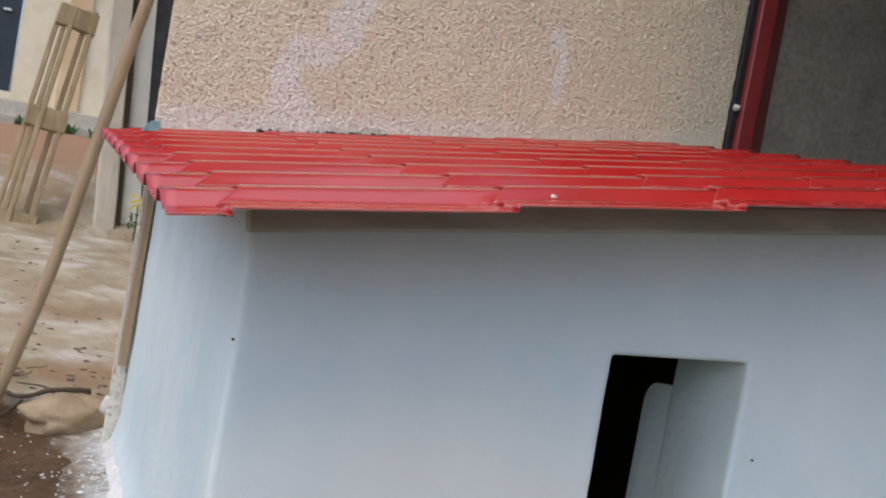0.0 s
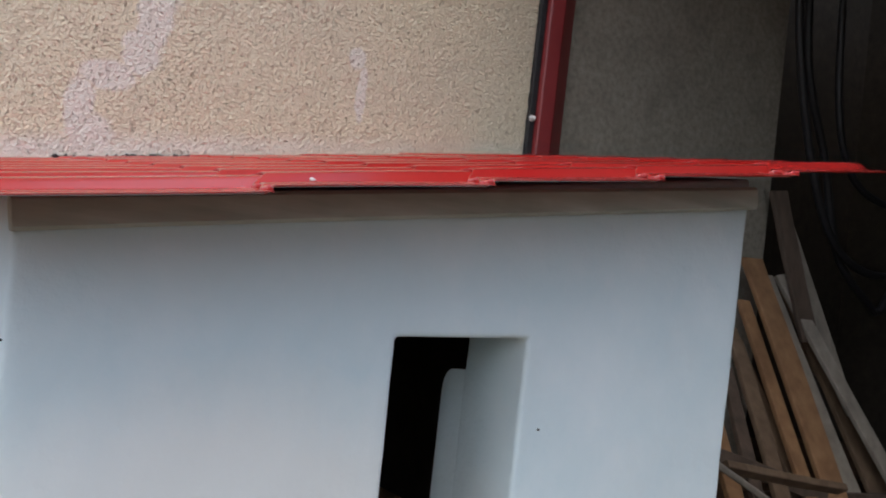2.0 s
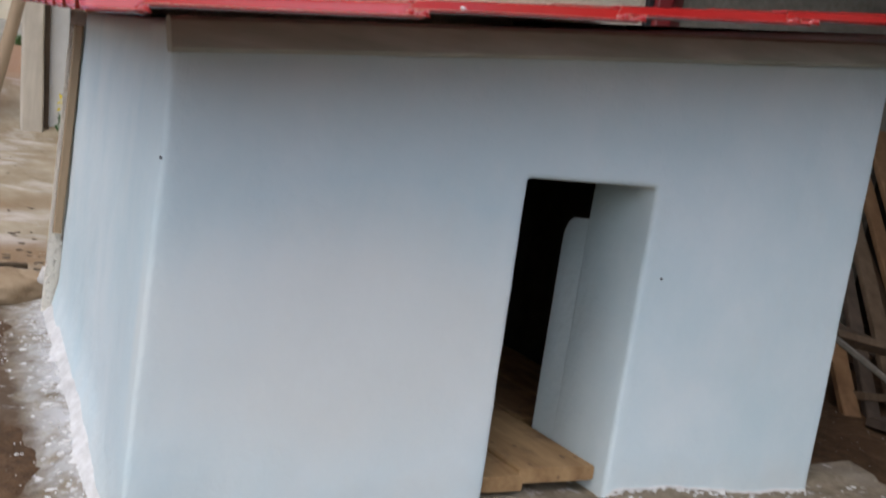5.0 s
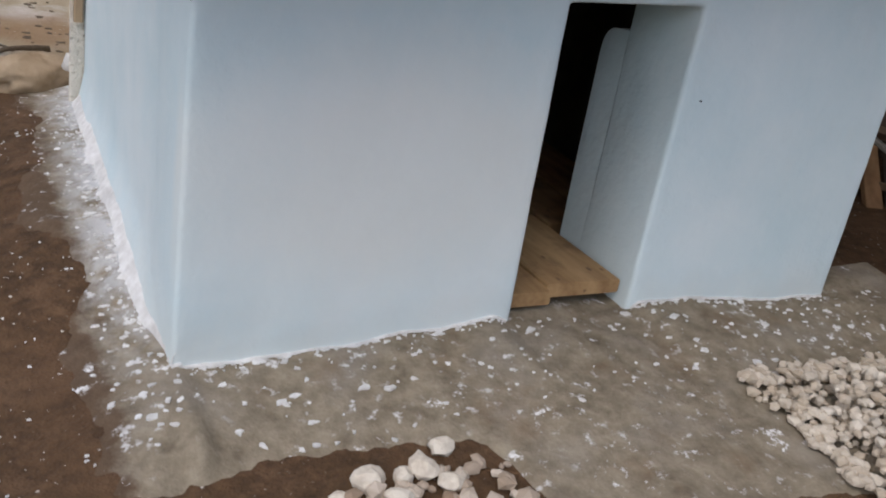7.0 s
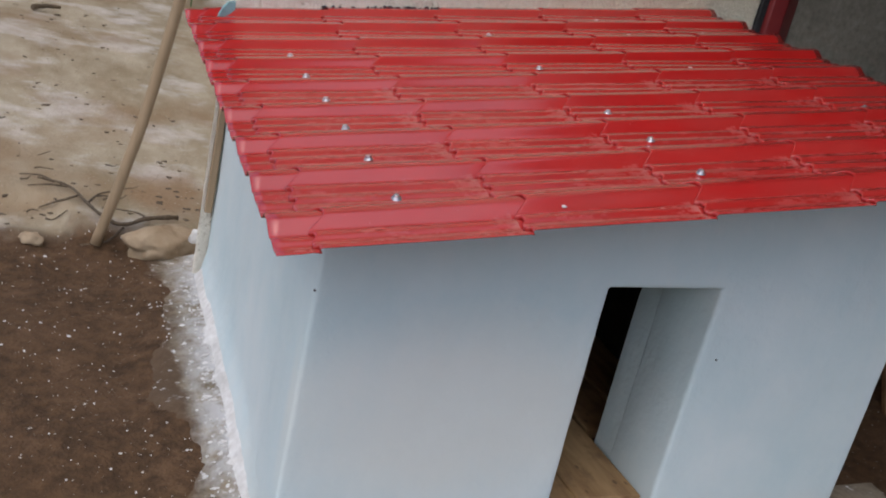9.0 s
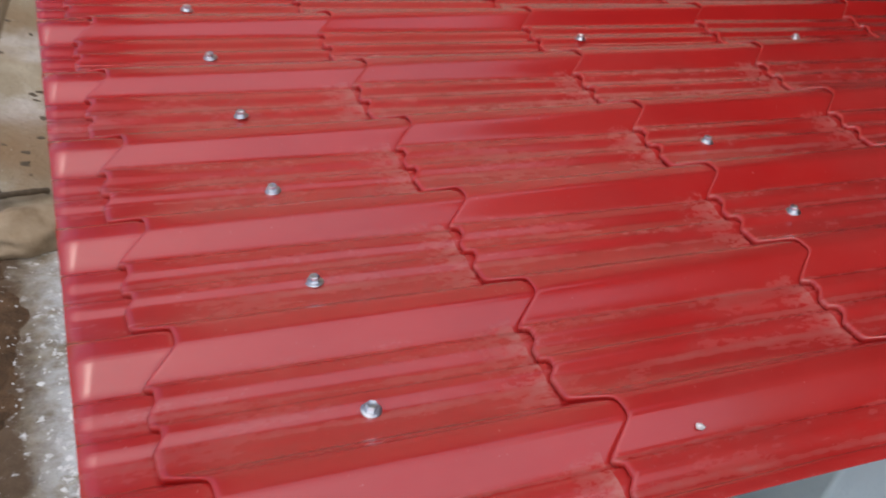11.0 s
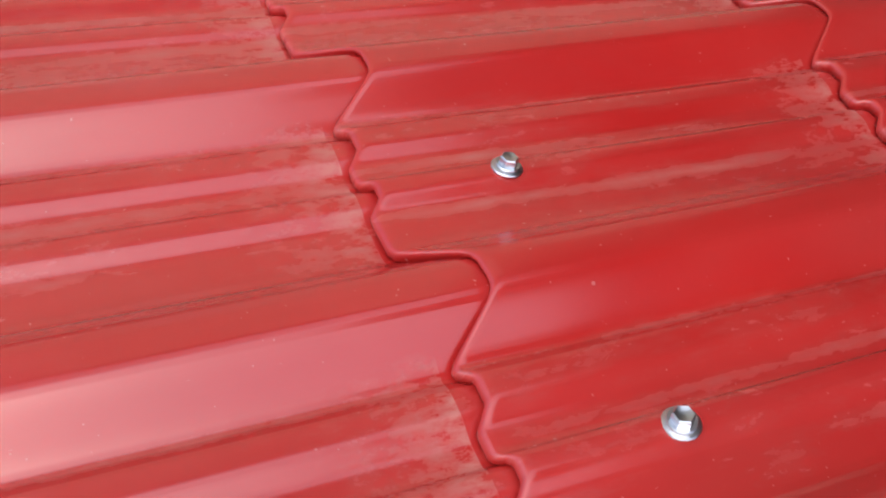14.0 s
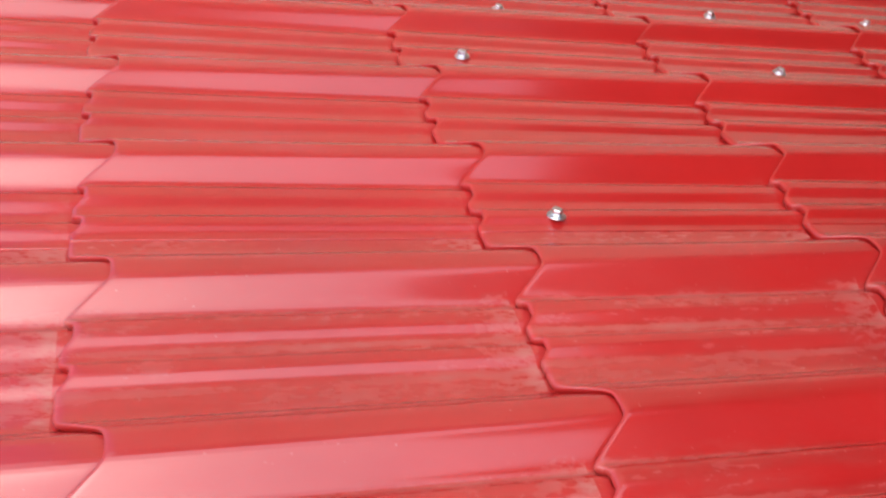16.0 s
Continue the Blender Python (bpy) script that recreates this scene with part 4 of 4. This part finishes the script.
def build_far_house():
    y = 11.3
    thing = tagged(holder("far_house", -0.5, y, 1.0), "cream painted house with a dark blue louvred door", "house")
    bm = bmesh.new()
    block(bm, -4.0, -1.33, y, y + 0.2, 0.7, 4.6)
    block(bm, -0.30, 3.5, y, y + 0.2, 0.7, 4.6)
    block(bm, -1.33, -0.30, y, y + 0.2, 0.7, 1.23)
    block(bm, -1.33, -0.30, y, y + 0.2, 3.27, 4.6)
    child("wall", bm, M_CREAM, thing, "cream painted wall with brown rain stains")
    bm = bmesh.new()
    block(bm, 0.2, 0.46, y - 0.06, y, 0.95, 4.6, 0.01)
    child("pilaster", bm, plain("ochre_stain", (0.60, 0.42, 0.22), (0.72, 0.56, 0.36), 5, 0.8), thing, "ochre-stained pilaster")
    bm = bmesh.new()
    block(bm, -4.0, 3.5, y - 0.45, y, 0.94, 1.13, 0.02)
    child("ledge", bm, M_LEDGE, thing, "grey concrete ledge along the wall's foot")
    bm = bmesh.new()
    block(bm, -4.0, 3.5, y - 0.75, y - 0.46, 0.7, 0.96, 0.02)
    child("step", bm, M_LEDGE, thing)
    bm = bmesh.new()
    block(bm, -1.31, -0.32, y + 0.05, y + 0.1, 1.24, 3.27, 0.005)
    door = child("door", bm, M_NAVY, thing, "dark blue metal door with louvres")
    for z0, z1 in ((1.39, 1.72), (2.62, 3.06)):
        k = 0
        while z0 + 0.05 * k < z1:
            bm = bmesh.new()
            block(bm, -1.16, -0.47, y + 0.02, y + 0.05, z0 + 0.05 * k, z0 + 0.05 * k + 0.028, 0.004)
            slat = child("slat", bm, M_NAVY, thing)
            slat.parent = door
            k += 1
    bm = bmesh.new()
    block(bm, -0.51, -0.42, y + 0.0, y + 0.045, 2.17, 2.20, 0.008)
    child("handle", bm, M_STEEL, thing, "bright metal handle").parent = door
    bm = bmesh.new()
    block(bm, -4.2, 3.7, y - 0.8, y + 4, 4.6, 4.75, 0.01)
    child("roof", bm, M_TIN, thing)
    thing.location.x -= 0.24
    thing.location.z += 0.04
    return thing


build_far_house()


def build_tufts():
    rnd = random.Random(12)
    for cx in (-0.3, 0.05, 0.5, -0.8):
        bm = bmesh.new()
        for k in range(60):
            c = Vector((cx + rnd.uniform(-0.14, 0.14), 10.4 + rnd.uniform(-0.1, 0.1), 0))
            c.z = ground_z(c.x, c.y)
            m = Matrix.Translation(c) @ Euler((rnd.uniform(-0.6, 0.6), rnd.uniform(-0.6, 0.6), rnd.uniform(0, 6))).to_matrix().to_4x4()
            h, w = rnd.uniform(0.05, 0.14), rnd.uniform(0.01, 0.025)
            bm.faces.new([bm.verts.new(m @ Vector(p)) for p in ((-w, 0, 0), (w, 0, 0), (w * 0.7, 0.01, h * 0.7), (0, 0.02, h), (-w * 0.7, 0.01, h * 0.7))])
        tagged(part("weed", bm, M_LEAF), "low green weeds below the ledge", "weed", group="weeds below the ledge")


build_tufts()

# ---- stones, flakes and litter


def scatter_stones(name, n, spot, sizes, material, label, category, seed, sub=1):
    bm = bmesh.new()
    rnd = random.Random(seed)
    for k in range(n):
        x, y, lift = spot(rnd)
        s = rnd.uniform(*sizes)
        lump(bm, (x, y, ground_z(x, y) + lift + s * 0.3), (s * rnd.uniform(0.8, 1.3), s * rnd.uniform(0.7, 1.1), s * rnd.uniform(0.55, 0.8)), k + seed * 100, sub, 0.4, rnd.uniform(0, 6))
    return tagged(part(name, bm, material, smooth=False), label, category, kind="stuff")


def gravel_spot(rnd):
    x, y = 0.985 + 0.95 * rnd.random(), -0.245 - 0.5 * rnd.random()
    inside = min(x - 0.985, -0.245 - y) + 0.04 * noise.noise((x * 9, y * 9, 2))
    return x + rnd.uniform(-0.015, 0.015), y + rnd.uniform(-0.015, 0.015), 0.012 + rnd.random() * 0.45 * min(max(inside, 0.0), 0.11)


scatter_stones("gravel_heap", 2300, gravel_spot, (0.007, 0.016), M_GRAVEL, "pale crushed gravel heap beside the apron", "gravel", 2)


def rubble_spot(rnd):
    return 0.18 + rnd.random() * 0.28, -0.33 - rnd.random() * 0.14, 0.004


scatter_stones("rubble", 60, rubble_spot, (0.006, 0.02), M_RUBBLE, "brown rubble at the apron's edge", "rubble", 3)
rnd = random.Random(17)
for k, (x, y, s) in enumerate(((0.225, -0.315, 0.024), (0.275, -0.325, 0.018), (0.31, -0.318, 0.023), (0.355, -0.285, 0.019), (0.17, -0.335, 0.015), (0.25, -0.37, 0.022), (0.34, -0.36, 0.02))):
    bm = bmesh.new()
    lump(bm, (x, y, ground_z(x, y) + s * 0.45), (s * 1.15, s * 0.95, s * 0.8), k + 3, 2, 0.35, k)
    tagged(part("stone", bm, M_GRAVEL), "white angular stone lying on the soil", "stone", group="white stones")


def flakes(name, n, spot, sizes, material, label, category, seed):
    """Thin ragged chips lying on the ground."""
    bm = bmesh.new()
    rnd = random.Random(seed)
    for k in range(n):
        x, y, z = spot(rnd)
        s = rnd.uniform(*sizes) * (1 if rnd.random() < 0.85 else 1.8)
        a0, m = rnd.uniform(0, 6), rnd.randint(5, 7)
        tilt = rnd.uniform(-0.25, 0.25), rnd.uniform(-0.25, 0.25)
        ring = []
        for j in range(m):
            r, a = s * rnd.uniform(0.35, 1.35), a0 + 6.2832 * j / m
            dx, dy = r * math.cos(a), r * 0.75 * math.sin(a)
            ring.append((x + dx, y + dy, z + dx * tilt[0] + dy * tilt[1]))
        lo = [bm.verts.new((p[0], p[1], p[2] - 0.003)) for p in ring]
        hi = [bm.verts.new((p[0], p[1], p[2] + 0.0015)) for p in ring]
        bm.faces.new(hi)
        for j in range(m):
            bm.faces.new((lo[j], lo[(j + 1) % m], hi[(j + 1) % m], hi[j]))
    bmesh.ops.recalc_face_normals(bm, faces=bm.faces)
    return tagged(part(name, bm, material), label, category, kind="stuff")


def apron_spot(rnd):
    if rnd.random() < 0.68:
        x, y = rnd.uniform(-0.1, 1.7), -0.26 * rnd.random() ** 1.3 - 0.003
    else:
        y = rnd.uniform(-0.15, 1.2)
        x = rnd.uniform(-0.1, 0.0) + 0.025 * max(y, 0)
    return x, y, apron_z(x, y) + 0.001


def wall_foot_spot(rnd):
    if rnd.random() < 0.6:
        x = rnd.choice((rnd.uniform(0.02, 0.62), rnd.uniform(0.93, 1.49)))
        y = -0.001 - 0.022 * rnd.random() ** 3
    else:
        y = rnd.uniform(0.0, 1.4)
        x = 0.025 * y - 0.02 - 0.05 * rnd.random() ** 2.5
    return x, y, apron_z(x, y) + 0.001


def soil_spot(rnd):
    y = rnd.uniform(-0.3, 1.6)
    x = -0.1 - 0.6 * rnd.random() ** 1.7
    return x, y, ground_z(x, y) + 0.001


def build_crust():
    """A ragged ribbon of dried lime paint along the foot of the walls."""
    bm = bmesh.new()
    runs = [((0.0, -0.004), (0.622, -0.004), (0, -1)), ((0.925, -0.004), (1.49, -0.004), (0, -1)), ((0.002, 0.0), (0.032, 1.25), (-1, 0))]
    for (xa, ya), (xb, yb), (ox, oy) in runs:
        n = int(math.hypot(xb - xa, yb - ya) / 0.004)
        last = None
        for k in range(n + 1):
            t = k / n
            x, y = xa + (xb - xa) * t, ya + (yb - ya) * t
            x += 0.02 * ox * smooth01(0.0, 0.25, y)
            q = Vector((x * 9, y * 9, 5.0))
            wide = -0.005 + 0.022 * noise.noise(q) + 0.014 * noise.noise(q * 3.1) + 0.008 * noise.noise(q * 9)
            wide = max(0.0, wide) * (1.5 if ox else 1.0) + (0.016 * smooth01(0.0, 0.3, y) if ox else 0.0)
            row = []
            for f in (-0.3, 0.0, 0.6, 1.0):
                px, py = x + ox * (wide * f + (0.006 * (f < 0) * -1)), y + oy * (wide * f - (0.006 * (f < 0)))
                row.append(bm.verts.new((px, py, apron_z(px, py) + ((0.026, 0.015, 0.006, -0.003) if ox else (0.004, 0.003, 0.002, -0.003))[len(row)])))
            if last:
                for a in range(3):
                    bm.faces.new((last[a], last[a + 1], row[a + 1], row[a]))
            last = row
    bmesh.ops.recalc_face_normals(bm, faces=bm.faces)
    tagged(part("lime_crust", bm, M_FLAKE, smooth=True), "ragged crust of white lime along the wall's foot", "paint crust", kind="stuff")


build_crust()
flakes("paint_flakes", 330, apron_spot, (0.0016, 0.0075), M_FLAKE, "white lime paint flakes on the apron", "paint flakes", 21)
flakes("foot_paint", 420, wall_foot_spot, (0.0012, 0.0065), M_FLAKE, "white lime paint crust along the wall's foot", "paint crust", 22)
flakes("soil_chips", 230, soil_spot, (0.001, 0.0038), M_FLAKE, "pale chips scattered on the soil", "chips", 23)


def terrace_spot(rnd):
    x, y = rnd.uniform(-1.1, 0.1), 1.62 + 4.5 * rnd.random() ** 1.6
    return x, y, ground_z(x, y) + 0.001


flakes("leaf_litter", 200, terrace_spot, (0.004, 0.013), M_TWIG, "dry brown leaf litter on the terrace", "litter", 24)

bm = bmesh.new()
lump(bm, (-0.06, 1.49, 0.05), (0.15, 0.075, 0.06), 4, 4, 0.3, 0.42)
tagged(part("edge_stone", bm, M_ROCK, smooth=True), "earthy stone edging the raised terrace", "stone")
bm = bmesh.new()
lump(bm, (-0.475, 1.5, ground_z(-0.475, 1.5) + 0.012), (0.04, 0.03, 0.026), 9, 3, 0.45, -0.5)
tagged(part("clod", bm, M_ROCK, smooth=True), "small brown earth clod lying on the soil", "clod")
bm = bmesh.new()
lump(bm, (0.035, 1.42, 0.11), (0.036, 0.03, 0.028), 6, 3, 0.6, 0.4)
tagged(part("paint_lump", bm, M_FLAKE, smooth=True), "lump of white lime at the wall's foot", "paint lump")


def twig_bm(pts, r, seed):
    rnd = random.Random(seed)
    line = [(x, y, ground_z(x, y) + r + 0.004 + 0.012 * rnd.random()) for x, y in pts]
    path = curve_points(line, 5)
    return tube_bm(path, [r * (1.0 - 0.55 * k / len(path)) for k in range(len(path))], 7, 0.22, seed)


def build_branch():
    thing = tagged(holder("fallen_branch", -0.3, 1.68, ground_z(-0.3, 1.68)), "dry dark forked branch lying by the pole's foot", "branch")
    child("limb", twig_bm(((-0.02, 1.62), (-0.12, 1.57), (-0.2, 1.54), (-0.26, 1.58), (-0.31, 1.69), (-0.37, 1.84), (-0.47, 1.89)), 0.008, 1), M_TWIG, thing, smooth=True)
    for k, pts in enumerate((((-0.37, 1.84), (-0.43, 1.83), (-0.5, 1.85)), ((-0.31, 1.69), (-0.27, 1.78), (-0.21, 1.84)), ((-0.34, 1.76), (-0.41, 1.73), (-0.46, 1.76)),
                             ((-0.2, 1.54), (-0.25, 1.5), (-0.33, 1.49)), ((-0.42, 1.87), (-0.46, 1.93), (-0.53, 1.94)), ((-0.12, 1.57), (-0.15, 1.63), (-0.22, 1.66)))):
        child("side_twig", twig_bm(pts, 0.0045, 5 + k), M_TWIG, thing, smooth=True)


build_branch()


def build_twigs():
    rnd = random.Random(6)
    for k in range(12):
        x, y = -0.35 + rnd.uniform(-0.3, 0.25), 1.75 + rnd.uniform(-0.15, 0.5)
        a, n = rnd.uniform(-0.6, 0.9), rnd.uniform(0.03, 0.09)
        pts = [(x + n * t * math.cos(a), y + n * t * math.sin(a) + 0.006 * rnd.random()) for t in (-0.5, -0.15, 0.2, 0.5)]
        tagged(part("twig", twig_bm(pts, rnd.uniform(0.002, 0.004), k + 30), M_TWIG), "dry dark twig lying on the terrace", "twig", group="twigs on the terrace")
    stick = ((-0.56, 4.9), (-0.48, 4.98), (-0.4, 5.02))
    tagged(part("stick", twig_bm(stick, 0.018, 3), M_TWIG), "short dark stick on the pale trodden earth", "stick")


build_twigs()

# a dropping on the sheets
for name, u, v, s, mat, label, cat in (("bird_dropping", 0.416, -0.03, 0.005, M_FLAKE, "white speck of dropping on the red sheet", "dropping"),):
    bm = bmesh.new()
    i = int(u // PITCH)
    h = profile(-v) - 0.0078 * (u - i * PITCH - EDGE * profile(-v)) / PITCH
    p = ROOF @ Vector((u, v, h - 0.003))
    lump(bm, p, (s, s * 0.7, s * 0.5), 2, 2, 0.5)
    tagged(part(name, bm, mat, smooth=True), label, cat)
